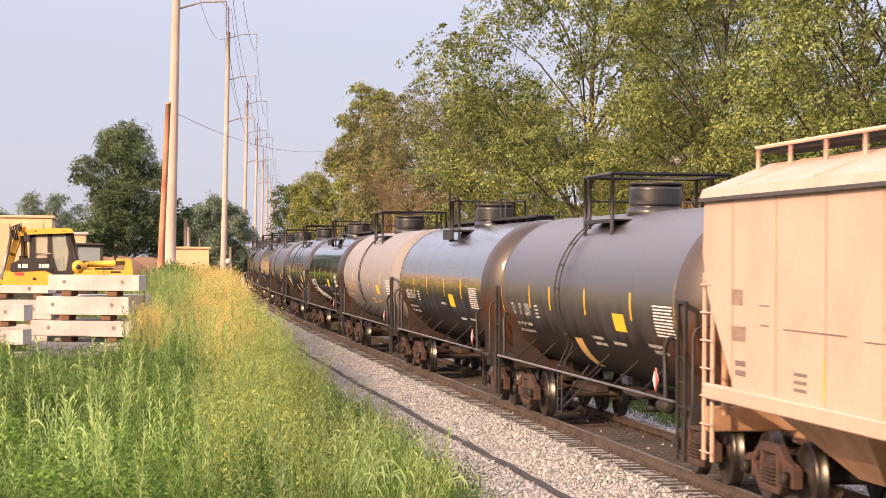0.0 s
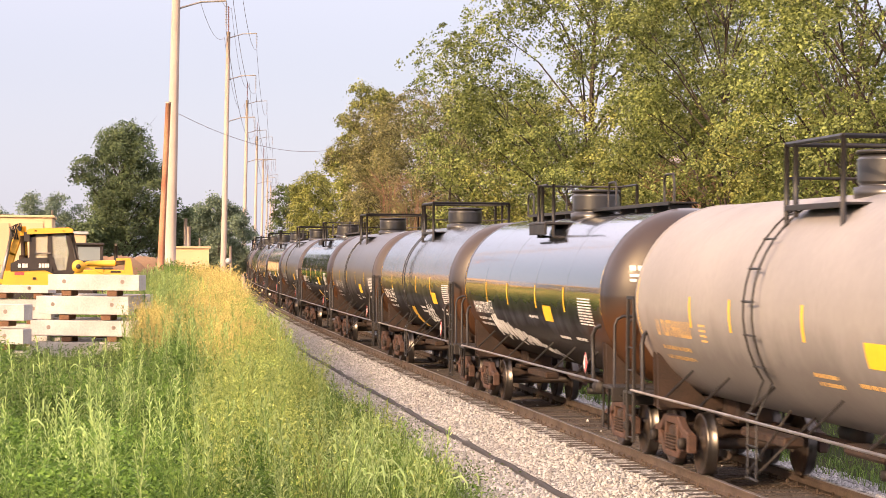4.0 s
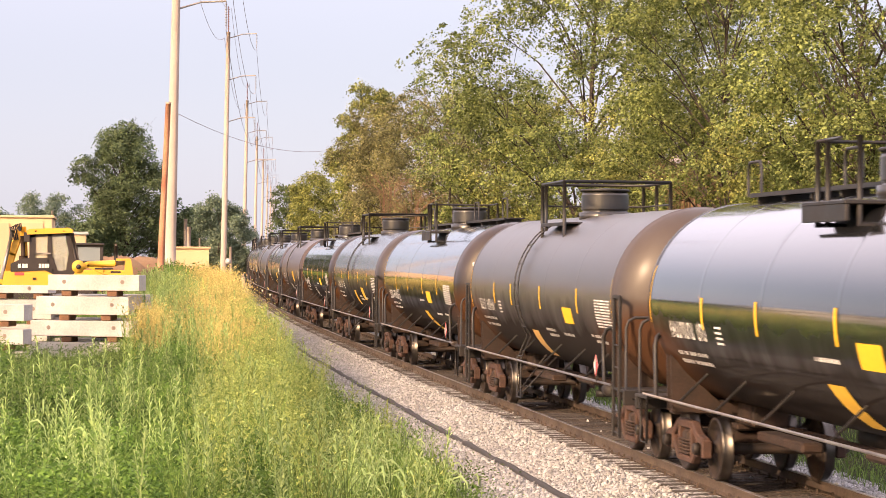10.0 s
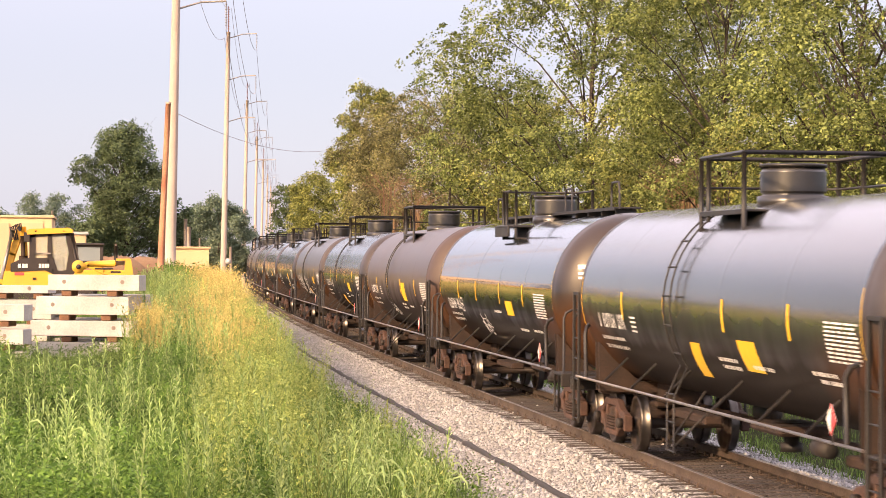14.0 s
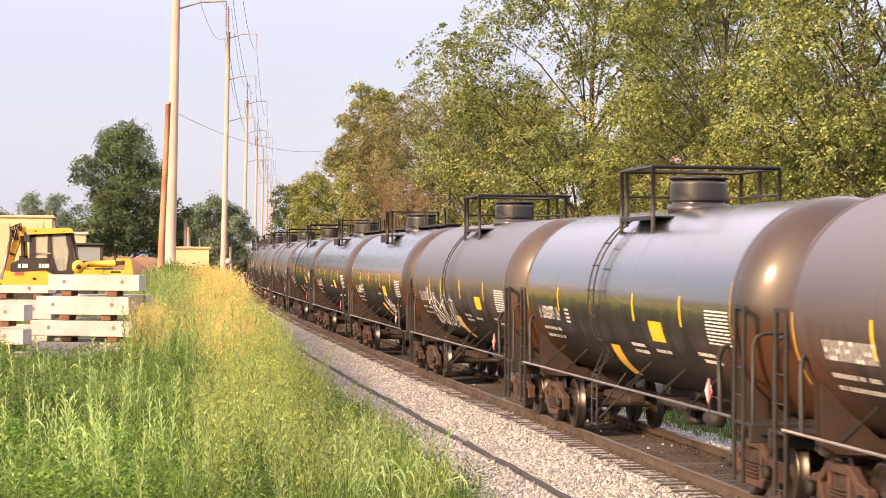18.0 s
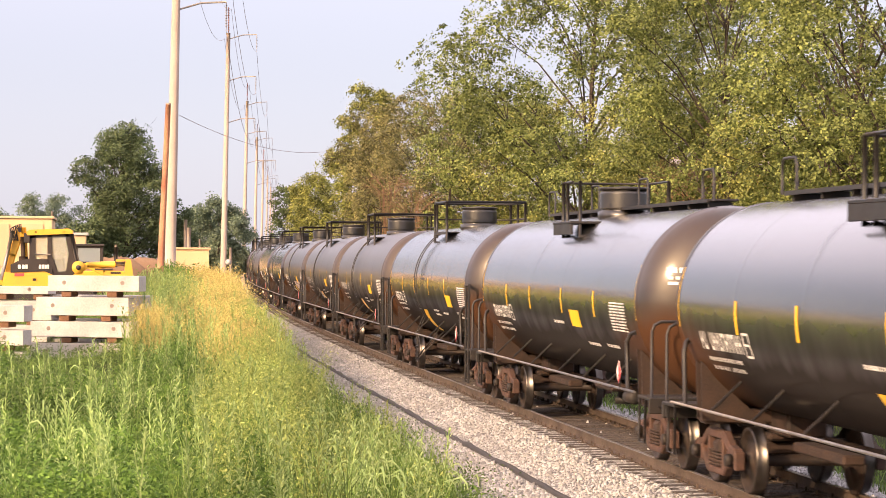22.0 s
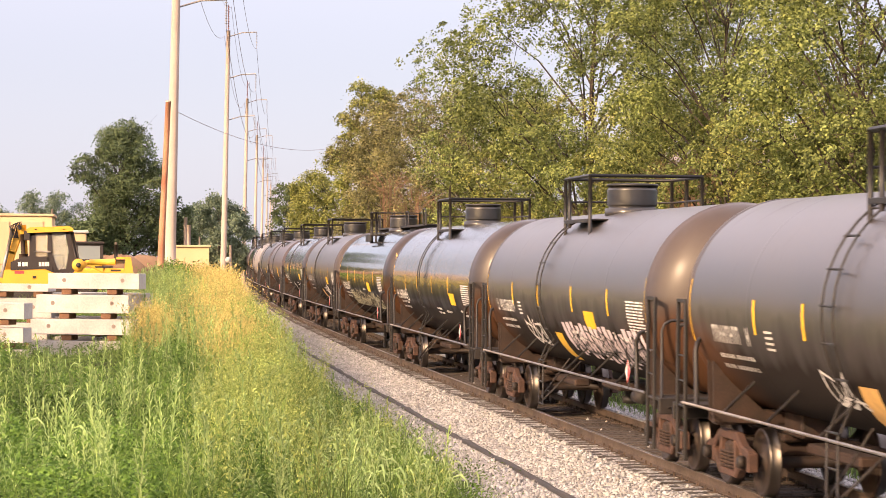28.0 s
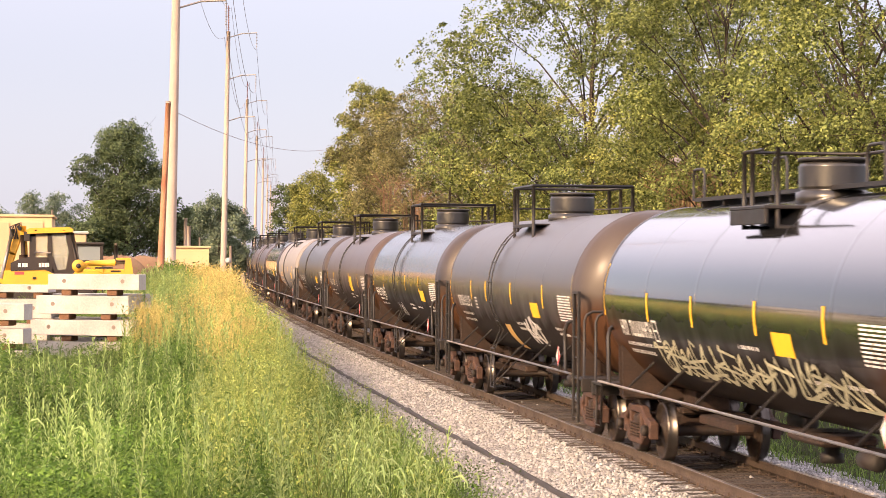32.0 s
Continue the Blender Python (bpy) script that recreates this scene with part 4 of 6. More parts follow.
# ---- covered hopper at the head of the string ----
def hopper_car():
    car = thing("hopper_car", "sunlit cream covered hopper car with end ladder", "hopper car", on_track(train_s(-171.6, 0)))
    side = [(8.3, 4.0), (8.4, 3.25), (8.1, 2.7), (6.75, 1.5), (-6.75, 1.5), (-8.1, 2.7), (-8.4, 3.25), (-8.3, 4.0)]
    turn = Matrix(((0, 0, 1, 0), (1, 0, 0, 0), (0, 1, 0, 0), (0, 0, 0, 1)))
    part("body", Shape().prism(side[::-1], 3.2, turn), M_HOPPER, car, "cream painted steel body")
    roof = [(-1.66, 3.98), (1.66, 3.98), (1.62, 4.1), (0.7, 4.46), (-0.7, 4.46), (-1.62, 4.1)]
    part("roof", Shape().prism(roof, 16.7, Matrix.Rotation(radians(90), 4, "X")), M_HOPPER, car)
    # thin dark strip right under each roof edge
    part("roof_seam", Shape().box((-1.66, 0, 3.96), (0.03, 16.7, 0.05)).box((1.66, 0, 3.96), (0.03, 16.7, 0.05)), M_DARKINK, car)
    for y in range(-7, 8, 2):
        part("side_seam", Shape().box((-1.602, y * 0.98, 2.75), (0.012, 0.022, 2.4)), M_HOPDIRT, car)
    part("side_sill", Shape().box((-1.62, 0, 1.45), (0.12, 16.2, 0.2), None, 0.02).box((1.62, 0, 1.45), (0.12, 16.2, 0.2), None, 0.02), M_HOPPER, car)
    for y in (-4.6, 0, 4.6):
        bay = Shape()
        ring = [(-1.4, y - 2.2, 1.5), (1.4, y - 2.2, 1.5), (1.4, y + 2.2, 1.5), (-1.4, y + 2.2, 1.5)]
        low = [(-0.5, y - 0.5, 0.55), (0.5, y - 0.5, 0.55), (0.5, y + 0.5, 0.55), (-0.5, y + 0.5, 0.55)]
        bay.add(ring + low, [(0, 1, 5, 4), (1, 2, 6, 5), (2, 3, 7, 6), (3, 0, 4, 7), (7, 6, 5, 4), (0, 3, 2, 1)])
        part("discharge_bay", bay, M_HOPDIRT, car, "dirty cream discharge funnel")
    for sg in (-1, 1):
        part("end_sill", Shape().box((0, sg * 8.4, 1.05), (3.1, 0.14, 0.34), None, 0.02), M_HOPDIRT, car)
        part("stub_sill", Shape().box((0, sg * 7.4, 0.9), (0.6, 2.4, 0.4), None, 0.03), M_HOPDIRT, car)
        part("coupler", Shape().box((0, sg * 8.7, 0.86), (0.25, 0.5, 0.26), None, 0.04), M_RUST, car)
        for sx in (-1, 1):
            lad = Shape()
            for y in (8.0, 8.42):
                lad.box((sx * 1.56, sg * y, 1.75), (0.05, 0.06, 2.5), None, 0.01)
            lad.box((sx * 1.56, sg * 8.21, 2.97), (0.04, 0.42, 0.05), None, 0.01)
            lad = part("end_ladder", lad, M_HOPPER, car)
            for k in range(7):
                part("rung", Shape().tube([(sx * 1.59, sg * 7.93, 0.62 + k * 0.37), (sx * 1.59, sg * 8.49, 0.62 + k * 0.37)], 0.016, 5), M_HOPPER, lad)
            part("corner_post", Shape().tube([(sx * 1.3, sg * 8.35, 1.1), (sx * 1.3, sg * 8.3, 3.0)], 0.05, 6), M_HOPDIRT, car)
    part("running_board", Shape().box((-0.6, 0, 4.62), (0.5, 16.4, 0.05)).box((0.6, 0, 4.62), (0.5, 16.4, 0.05)), M_FRAME, car, "dark roof walkway")
    for k in range(12):
        part("board_bracket", Shape().tube([(-0.9, -8.2 + k * 1.49, 4.3), (-0.9, -8.2 + k * 1.49, 4.64)], 0.03, 6), M_HOPPER, car)
    part("edge_rail", Shape().tube([(-0.92, -8.2, 4.66), (-0.92, 8.2, 4.66)], 0.028, 6), M_HOPPER, car)
    rng = random.Random(3)

    def flat(y, z0, h, n):
        sh = Shape()
        for _ in range(n):
            w = h * rng.uniform(0.45, 0.65)
            if h < 0.15:
                sh.box((-1.604, y - w / 2, z0 + h / 2), (0.008, w, h))
            else:
                sh.box((-1.604, y - w * 0.12, z0 + h / 2), (0.008, w * 0.22, h)).box((-1.604, y - w * 0.88, z0 + h / 2), (0.008, w * 0.22, h))
                sh.box((-1.604, y - w / 2, z0 + h * rng.choice((0.1, 0.5, 0.9))), (0.006, w * 0.6, h * 0.18))
            y -= w + h * 0.2
        return sh

    part("reporting_mark", flat(6.9, 2.6, 0.2, 4), M_OLDINK, car, "dark stencilled lettering bars")["kind"] = "stuff"
    part("reporting_mark", flat(6.9, 2.15, 0.19, 5), M_OLDINK, car)["kind"] = "stuff"
    for y0, y1, z in ((5.6, 5.2, 2.62), (5.6, 5.2, 2.38), (4.6, 2.2, 2.36), (1.6, -0.6, 2.32), (-1.2, -4.6, 2.3)):
        part("side_line", Shape().box((-1.603, (y0 + y1) / 2, z), (0.006, y0 - y1, 0.018)), M_OLDINK, car, "thin dark stencilled line")
    for y in (4.2, 0.8, -2.8):
        patch_ = Shape()
        for k in range(3):
            patch_.box((-1.603, y - 0.3, 1.68 + 0.09 * k), (0.006, 0.5, 0.04))
        part("stencil_panel", patch_, M_OLDINK, car)["kind"] = "stuff"
    for y in (-6.5, -3.2, 0.1, 3.4, 6.7):
        part("roof_hatch_rib", Shape().box((-1.15, y, 4.29), (0.95, 0.06, 0.03), Matrix.Rotation(radians(-21), 3, "Y")), M_HOPPER, car)
    for z in (1.9, 1.78):
        part("stencil_line", flat(6.7, z - 0.06, 0.07, 9), M_OLDINK, car)
    for y in (3.0, -1.5, -5.0):
        part("reflector_strip", Shape().box((-1.606, y, 1.85), (0.008, 0.1, 0.46)), M_ORANGE, car, "faded yellow strip")
    truck(car, -7.1), truck(car, 7.1)
    return car


CARS.append((hopper_car(), -171.6))
for c, _ in CARS:
    WHEELSETS += [o for o in c.children_recursive if o.name.split(".")[0] == "wheelset"]

# ---- the bank's left side: concrete beams, machines, poles, buildings ----
M_CONC = material("pale_precast_concrete", (0.5, 0.48, 0.465), 0.85, 0.0, (0.29, 0.275, 0.26), 1.8, 22, 0.3, 0.7)
M_HOLE = material("hole_disc_tone", (0.27, 0.22, 0.19), 0.9, 0.0, (0.18, 0.14, 0.12), 3, 30, 0.2, 0.6)
M_WOOD = material("dunnage_timber", (0.2, 0.1, 0.05), 0.85, 0.0, (0.08, 0.045, 0.03), 3, 30, 0.4, 0.7)
M_CATYEL = material("machine_yellow", (0.72, 0.4, 0.035), 0.45, 0.0, (0.55, 0.3, 0.05), 1.5, 20, 0.05, 0.5)
M_MACH = material("machine_dark_brown", (0.026, 0.019, 0.017), 0.5, 0.0, (0.05, 0.036, 0.03), 2, 20, 0.05, 0.5)
M_ARM = material("grey_line_steel", (0.29, 0.26, 0.25), 0.6, 0.3, (0.14, 0.12, 0.11), 2, 20, 0.05, 0.5)
M_POLE = material("weathered_pole", (0.46, 0.375, 0.32), 0.8, 0.0, (0.37, 0.29, 0.24), 0.5, 12, 0.2, 0.7)
M_OLDPOLE = material("orange_stained_pole", (0.45, 0.24, 0.14), 0.85, 0.0, (0.3, 0.11, 0.065), 0.9, 14, 0.3, 0.9)
M_WIRE = material("dull_wire", (0.3, 0.22, 0.2), 0.6, 0.2, None, 3, 20, 0.0, 0.3)
M_INSUL = material("brown_porcelain", (0.16, 0.06, 0.05), 0.3, 0.0, None, 3, 20, 0.0, 0.3)
M_OCHRE = material("ochre_wall", (0.7, 0.48, 0.27), 0.8, 0.0, (0.6, 0.4, 0.22), 0.4, 10, 0.1, 0.6)
M_TAN = material("tan_wall", (0.6, 0.42, 0.25), 0.8, 0.0, (0.5, 0.35, 0.2), 0.4, 10, 0.1, 0.6)
M_DIRT = material("bare_dirt", (0.24, 0.15, 0.09), 0.95, 0.0, (0.17, 0.1, 0.06), 0.8, 8, 0.6, 0.8)


def glass(name, tint):
    m = bpy.data.materials.new(name)
    m.use_nodes = True
    b = m.node_tree.nodes["Principled BSDF"]
    b.inputs["Base Color"].default_value = (*tint, 1)
    b.inputs["Roughness"].default_value = 0.06
    b.inputs["Transmission Weight"].default_value = 0.75
    b.inputs["IOR"].default_value = 1.3
    return m


M_GLASS = glass("cab_glass", (0.85, 0.85, 0.75))
# grey base colour carries the sky's reflection on the second machine's windscreen
M_GLASS_SKY = glass("sky_reflection_glass", (0.3, 0.34, 0.36))
M_GLASS_SKY.node_tree.nodes["Principled BSDF"].inputs["Transmission Weight"].default_value = 0.25


def gz(x, y):
    return float(ground_z(x, y))


BEAM_TURN = radians(-16)


def stack(px, dist, beams, group):
    """Precast beams on timber blocks: rows of (layer top, height, left, right, set back)."""
    x0, y0 = seen_at(px, dist)
    at = Matrix.Translation((x0, y0, 0)) @ Matrix.Rotation(BEAM_TURN, 4, "Z")
    for top, h, a, b, back, wood in beams:
        bm = thing("concrete_beam", "pale precast concrete beam stacked on timber blocks", "concrete beam",
                   at @ Matrix.Translation(((a + b) / 2, back, top - h / 2)), group)
        w = b - a
        part("beam", Shape().box((0, 0, 0), (w, 0.62, h), None, 0.008), M_CONC, bm)
        # flat discs in a darker tone mark the lifting holes
        for fx in (-0.32, 0.32):
            part("lifting_hole", Shape().lathe([(0.03, 0.0), (0.045, 0.004), (0.05, 0.0)], (fx * w, -0.313, 0.02), "y", 10), M_HOLE, bm)
        for fx in wood:
            tb = Shape().box((0, 0, 0), (0.24, 0.55, 0.13), None, 0.015)
            tagged(part("timber_block", tb, M_WOOD, None, "", at @ Matrix.Translation((a + w * fx, back, top - h - 0.068))),
                   "brown timber spacer block between concrete beams", "timber block", "timber spacer blocks")


stack(160, 55, [(2.71, 0.36, -0.92, 1.25, 0, (0.2, 0.7)), (2.21, 0.42, -1.18, 1.02, -0.05, (0.3, 0.75)), (1.65, 0.36, -1.3, 1.12, -0.1, (0.35, 0.8)),
                (1.15, 0.42, -1.34, 1.0, -0.08, ())], "stacked concrete beams")
stack(165, 55.9, [(2.24, 0.34, -1.0, 1.28, 0.35, (0.5,)), (1.68, 0.34, -1.0, 1.2, 0.3, (0.5,)), (1.2, 0.4, -1.0, 1.2, 0.3, ())], "stacked concrete beams")
stack(10, 56.5, [(2.44, 0.18, -1.4, 1.15, 0, (0.55, 0.9)), (2.1, 0.46, -1.3, 1.2, 0.1, (0.4, 0.8)), (1.52, 0.4, -1.3, 1.1, 0.1, (0.4, 0.8)), (1.0, 0.45, -1.3, 1.1, 0.1, ())], "stacked concrete beams")
stack(-25, 53.5, [(2.05, 0.36, -1.4, 1.0, 0, (0.8,)), (1.5, 0.34, -1.4, 0.98, 0, (0.8,)), (1.0, 0.4, -1.4, 1.0, 0, ())], "stacked concrete beams")


def at_px(px, dist, py):
    """World place of a picture point at that distance."""
    x, y = seen_at(px, dist)
    horizon = 455 + (px - 784) * 0.0068
    return Vector((x, y, EYE.z - (py - horizon) / FOCAL * dist))


def slab_px(sh, d, x0, x1, y0, y1, depth, ch=0.03):
    """A box that spans those columns and rows at distance d and runs depth metres back."""
    a, b = at_px(x0, d, y1), at_px(x1, d, y0)
    return sh.box(((a.x + b.x) / 2, d + depth / 2, (a.z + b.z) / 2), (b.x - a.x, depth, b.z - a.z), None, ch)


def poly_px(sh, d, pts, depth):
    """A plate with that outline across columns and rows, depth metres thick from distance d on."""
    out = [at_px(px, d, py) for px, py in pts]
    return sh.prism([(p.x, p.z) for p in out][::-1], depth, Matrix.Translation((0, d + depth / 2, 0)) @ Matrix.Rotation(radians(90), 4, "X"))


def track_loader():
    d = 95.0
    ld = thing("track_loader", "yellow tracked loader with dark cab parked in the grass", "loader")
    part("hood", poly_px(Shape(), d, ((8, 480), (92, 477), (97, 492), (136, 489), (136, 512), (2, 512)), 1.7), M_CATYEL, ld, "yellow engine hood")
    part("hood_top", poly_px(Shape(), d - 0.03, ((19, 467), (31, 461), (52, 456), (70, 458), (92, 466), (93, 478), (19, 481)), 1.76), M_MACH, ld, "dark hood panel")
    logo = Shape()
    for x0, x1 in ((32, 37), (39, 44), (45, 49), (69, 73), (74, 78), (79, 83), (84, 87)):
        slab_px(logo, d - 0.06, x0, x1, 467, 474, 0.03, 0)
    part("lettering", logo, M_STENCIL, ld, "pale lettering bars")
    part("sticker", slab_px(Shape(), d - 0.02, 26, 43, 482, 487, 0.03, 0), M_REDPLAC, ld)
    sh = Shape()
    for y in (-0.02, 1.42):
        for poly in (((52, 410), (63, 412), (63, 460), (52, 463)), ((84, 412), (91, 412), (93, 455), (103, 481), (98, 487), (84, 470)),
                     ((114, 411), (128, 412), (136, 445), (140, 470), (130, 486), (98, 487), (103, 480), (117, 478), (122, 448)),
                     ((52, 410), (128, 412), (128, 418), (52, 421)), ((52, 457), (84, 457), (92, 470), (98, 487), (52, 466))):
            poly_px(sh, d + y, poly, 0.1)
    p = at_px(104, d, 487)
    sh.box((p.x, d + 0.75, p.z + 0.3), (0.5, 0.6, 0.95), None, 0.1)
    part("cab_frame", sh, M_MACH, ld, "dark brown cab frame and pillars")
    part("cab_roof", poly_px(Shape(), d - 0.12, ((46, 410), (52, 406), (122, 404), (129, 408), (128, 413), (48, 416)), 1.8), M_CATYEL, ld, "yellow cab roof")
    for poly in (((63, 420), (84, 420), (84, 457), (63, 457)), ((91, 418), (114, 417), (122, 448), (117, 478), (103, 480), (93, 455))):
        part("cab_window", poly_px(Shape(), d + 0.03, poly, 0.012), M_GLASS, ld, "dusty cab window")
        part("cab_window", poly_px(Shape(), d + 1.46, poly, 0.012), M_GLASS, ld)
    for x0 in (124, 129):
        a, b = at_px(x0, d, 414), at_px(x0 + 11, d, 462)
        part("windscreen_bar", Shape().tube([(a.x, d - 0.1, a.z), (b.x, d - 0.1, b.z)], 0.035, 6), M_MACH, ld)
    # handrail, mirror, exhaust and grille on the near side
    p = at_px(70, d, 449)
    part("handrail", Shape().tube([(p.x - 0.2, d - 0.08, p.z), (p.x + 0.45, d - 0.08, p.z)], 0.03, 6), M_PIPE, ld)
    part("mirror", slab_px(Shape(), d - 0.1, 42, 53, 412, 429, 0.08, 0.02), M_MACH, ld, "dark side mirror")
    p, q = at_px(39, d, 418), at_px(41, d, 458)
    part("exhaust_stack", Shape().tube([(p.x, d + 0.4, p.z), (q.x, d + 0.4, q.z)], 0.09, 8).tube([(q.x, d + 0.4, q.z + 0.12), (q.x, d + 0.4, q.z - 0.1)], 0.18, 10), M_RUST, ld, "rusty exhaust stack")
    part("hood_latch", slab_px(Shape(), d - 0.03, 58, 64, 491, 495, 0.04, 0), M_MACH, ld)
    part("arm_mount", poly_px(Shape(), d - 0.12, ((131, 470), (136, 463), (146, 463), (149, 470), (146, 487), (134, 488)), 0.2), M_CATYEL, ld, "yellow arm mounting plate")
    part("pivot_ring", poly_px(Shape(), d - 0.14, ((136, 471), (139, 467), (143, 467), (145, 471), (143, 476), (139, 476)), 0.03), M_MACH, ld)
    part("headlight", slab_px(slab_px(Shape(), d - 0.12, 60, 66, 408, 412, 0.1, 0.02), d - 0.12, 110, 116, 408, 412, 0.1, 0.02), M_MACH, ld)
    q = at_px(139, d, 472)
    part("pivot_pin", Shape().lathe([(0.02, -0.12), (0.1, -0.12), (0.1, 0.0)], (q.x, d - 0.1, q.z), "y", 12), M_MACH, ld)
    # dark bars put in for the shaded gaps of the lift arm
    part("arm_gap", slab_px(slab_px(Shape(), d - 0.08, 168, 200, 474, 477, 0.03, 0), d - 0.08, 196, 214, 480, 483, 0.03, 0), M_MACH, ld)
    q = at_px(139, d, 472)
    part("arm_pivot", Shape().lathe([(0.06, -0.06), (0.26, -0.05), (0.26, 0.25), (0.1, 0.3)], (q.x, d - 0.1, q.z), "y", 18), M_CATYEL, ld)
    for y in (0.0, 1.3):
        arm = Shape()
        pts = [at_px(140, d, 476), at_px(156, d, 468), at_px(184, d, 481), at_px(226, d, 486)]
        for u, w in zip(pts, pts[1:]):
            u, w = Vector((u.x, d + y, u.z)), Vector((w.x, d + y, w.z))
            v = w - u
            arm.box((u + w) / 2, (v.length + 0.1, 0.14, 0.24), Matrix.Rotation(-math.atan2(v.z, v.x), 3, "Y"), 0.03)
        part("lift_arm", arm, M_CATYEL, ld, "yellow lift arm")
        a, b = at_px(158, d, 468), at_px(224, d, 466)
        part("hydraulic_ram", Shape().tube([(a.x, d + y, a.z), ((a.x * 0.3 + b.x * 0.7), d + y, a.z * 0.3 + b.z * 0.7)], 0.13, 8).tube(
            [((a.x * 0.3 + b.x * 0.7), d + y, a.z * 0.3 + b.z * 0.7), (b.x, d + y, b.z)], 0.06, 8), M_CATYEL, ld)
        part("ram_rod", Shape().tube([((a.x * 0.28 + b.x * 0.72), d + y - 0.01, a.z * 0.28 + b.z * 0.72), (b.x, d + y - 0.01, b.z)], 0.07, 8), M_PIPE, ld, "bright steel ram rod")
    part("bucket", poly_px(poly_px(Shape(), d - 0.3, ((222, 462), (232, 459), (235, 478), (236, 500), (219, 500)), 2.2), d - 0.3, ((206, 458), (230, 458), (230, 461), (206, 462)), 2.2), M_CATYEL, ld, "yellow loader bucket")
    g = gz(*seen_at(70, d))
    for y in (0.1, 1.5):
        a, b = at_px(12, d, 500), at_px(150, d, 500)
        tr = []
        z0, z1 = g + 0.08, g + 0.85
        for k in range(9):
            w = math.pi / 2 + math.pi * k / 8
            tr.append((a.x + 0.4 * math.cos(w), (z0 + z1) / 2 + 0.42 * math.sin(w)))
        for k in range(9):
            w = -math.pi / 2 + math.pi * k / 8
            tr.append((b.x + 0.4 * math.cos(w), (z0 + z1) / 2 + 0.42 * math.sin(w)))
        part("crawler_track", Shape().prism(tr[::-1], 0.45, Matrix.Translation((0, d + y, 0)) @ Matrix.Rotation(radians(90), 4, "X")), M_MACH, ld)
    part("chassis", slab_px(Shape(), d + 0.5, 16, 140, 505, 540, 1.0, 0.05), M_MACH, ld)
    # digging arm folded at its tail
    hoe = Shape()
    pts = [at_px(4, d, 500), at_px(20, d, 450), at_px(36, d, 404)]
    for u, w in zip(pts, pts[1:]):
        u, w = Vector((u.x, d + 0.6, u.z)), Vector((w.x, d + 0.6, w.z))
        v = w - u
        hoe.box((u + w) / 2, (v.length + 0.15, 0.3, 0.34), Matrix.Rotation(-math.atan2(v.z, v.x), 3, "Y"), 0.04)
    part("digging_boom", hoe, M_CATYEL, ld, "yellow folded digging boom")
    a, b = at_px(40, d, 402), at_px(44, d, 462)
    part("dipper_arm", Shape().tube([(a.x, d + 0.5, a.z), (b.x, d + 0.5, b.z)], 0.12, 8), M_CATYEL, ld)
    a, b = at_px(2, d, 494), at_px(22, d, 408)
    part("boom_ram", Shape().tube([(a.x, d + 0.3, a.z), (b.x, d + 0.3, b.z)], 0.07, 8), M_PIPE, ld, "bright steel hydraulic ram")
    hose = Shape()
    for k in range(4):
        ps = [at_px(22 + k * 3, d, 425), at_px(17 + k * 3, d, 404 - k), at_px(27 + k * 3, d, 399 - k), at_px(34 + k, d, 410)]
        hose.tube([(p.x, d + 0.2 + 0.08 * k, p.z) for p in ps], 0.03, 5)
    part("hydraulic_hose", hose, M_FRAME, ld, "looped black hydraulic hoses")


track_loader()


def far_backhoe():
    d = 112.0
    bk = thing("backhoe", "second machine with a pale-glazed dark cab", "backhoe")
    sh = Shape()
    for x0, x1, y0, y1 in ((132, 138, 434, 470), (177, 183, 434, 470), (138, 177, 434, 438), (132, 183, 462, 474)):
        slab_px(sh, d, x0, x1, y0, y1, 0.1, 0.01)
        slab_px(sh, d + 1.4, x0, x1, y0, y1, 0.1, 0.01)
    part("cab_frame", sh, M_MACH, bk)
    part("cab_roof", slab_px(Shape(), d - 0.1, 130, 185, 431, 435, 1.6, 0.03), M_MACH, bk, "dark cab roof")
    part("cab_window", slab_px(Shape(), d + 0.02, 138, 177, 438, 462, 0.012, 0), M_GLASS_SKY, bk, "windscreen with the sky's grey reflection in its colour")
    g = gz(*seen_at(158, d))
    a, b = at_px(128, d, 474), at_px(225, d, 474)
    part("chassis", Shape().box(((a.x + b.x) / 2, d + 0.7, (a.z + g) / 2 + 0.2), (b.x - a.x, 1.4, a.z - g - 0.6), None, 0.06), M_CATYEL, bk)
    for x in (a.x + 0.6, b.x - 0.6):
        part("wheel", Shape().lathe([(0.1, -0.2), (0.5, -0.2), (0.6, -0.1), (0.6, 0.1), (0.5, 0.2), (0.1, 0.2)], (x, d, g + 0.58), "y", 20), M_MACH, bk)
    p = at_px(205, d, 436)
    part("exhaust_stack", Shape().tube([(p.x, d + 0.5, p.z), (p.x, d + 0.5, p.z - 0.95)], 0.09, 8), M_FRAME, bk)


far_backhoe()


# ---- power line ----
POLES = []
for k in range(8):
    px = 514 - 275 / (1.3 + k) - (2.0 if k == 0 else 0.0)
    d = 117 + 90 * k
    x, y = seen_at(px, d)
    POLES.append((x, y, min(gz(x, y), 1.6)))
ACROSS = Vector((1, -0.08, 0)).normalized()
LEAN = 0.0155


def arm_tip(k, z):
    x, y, g = POLES[k]
    return Vector((x + LEAN * (z - g), y, z + (0.25 if k == 0 else -0.2))) + ACROSS * 2.5 + Vector((0, 0, 0.4))


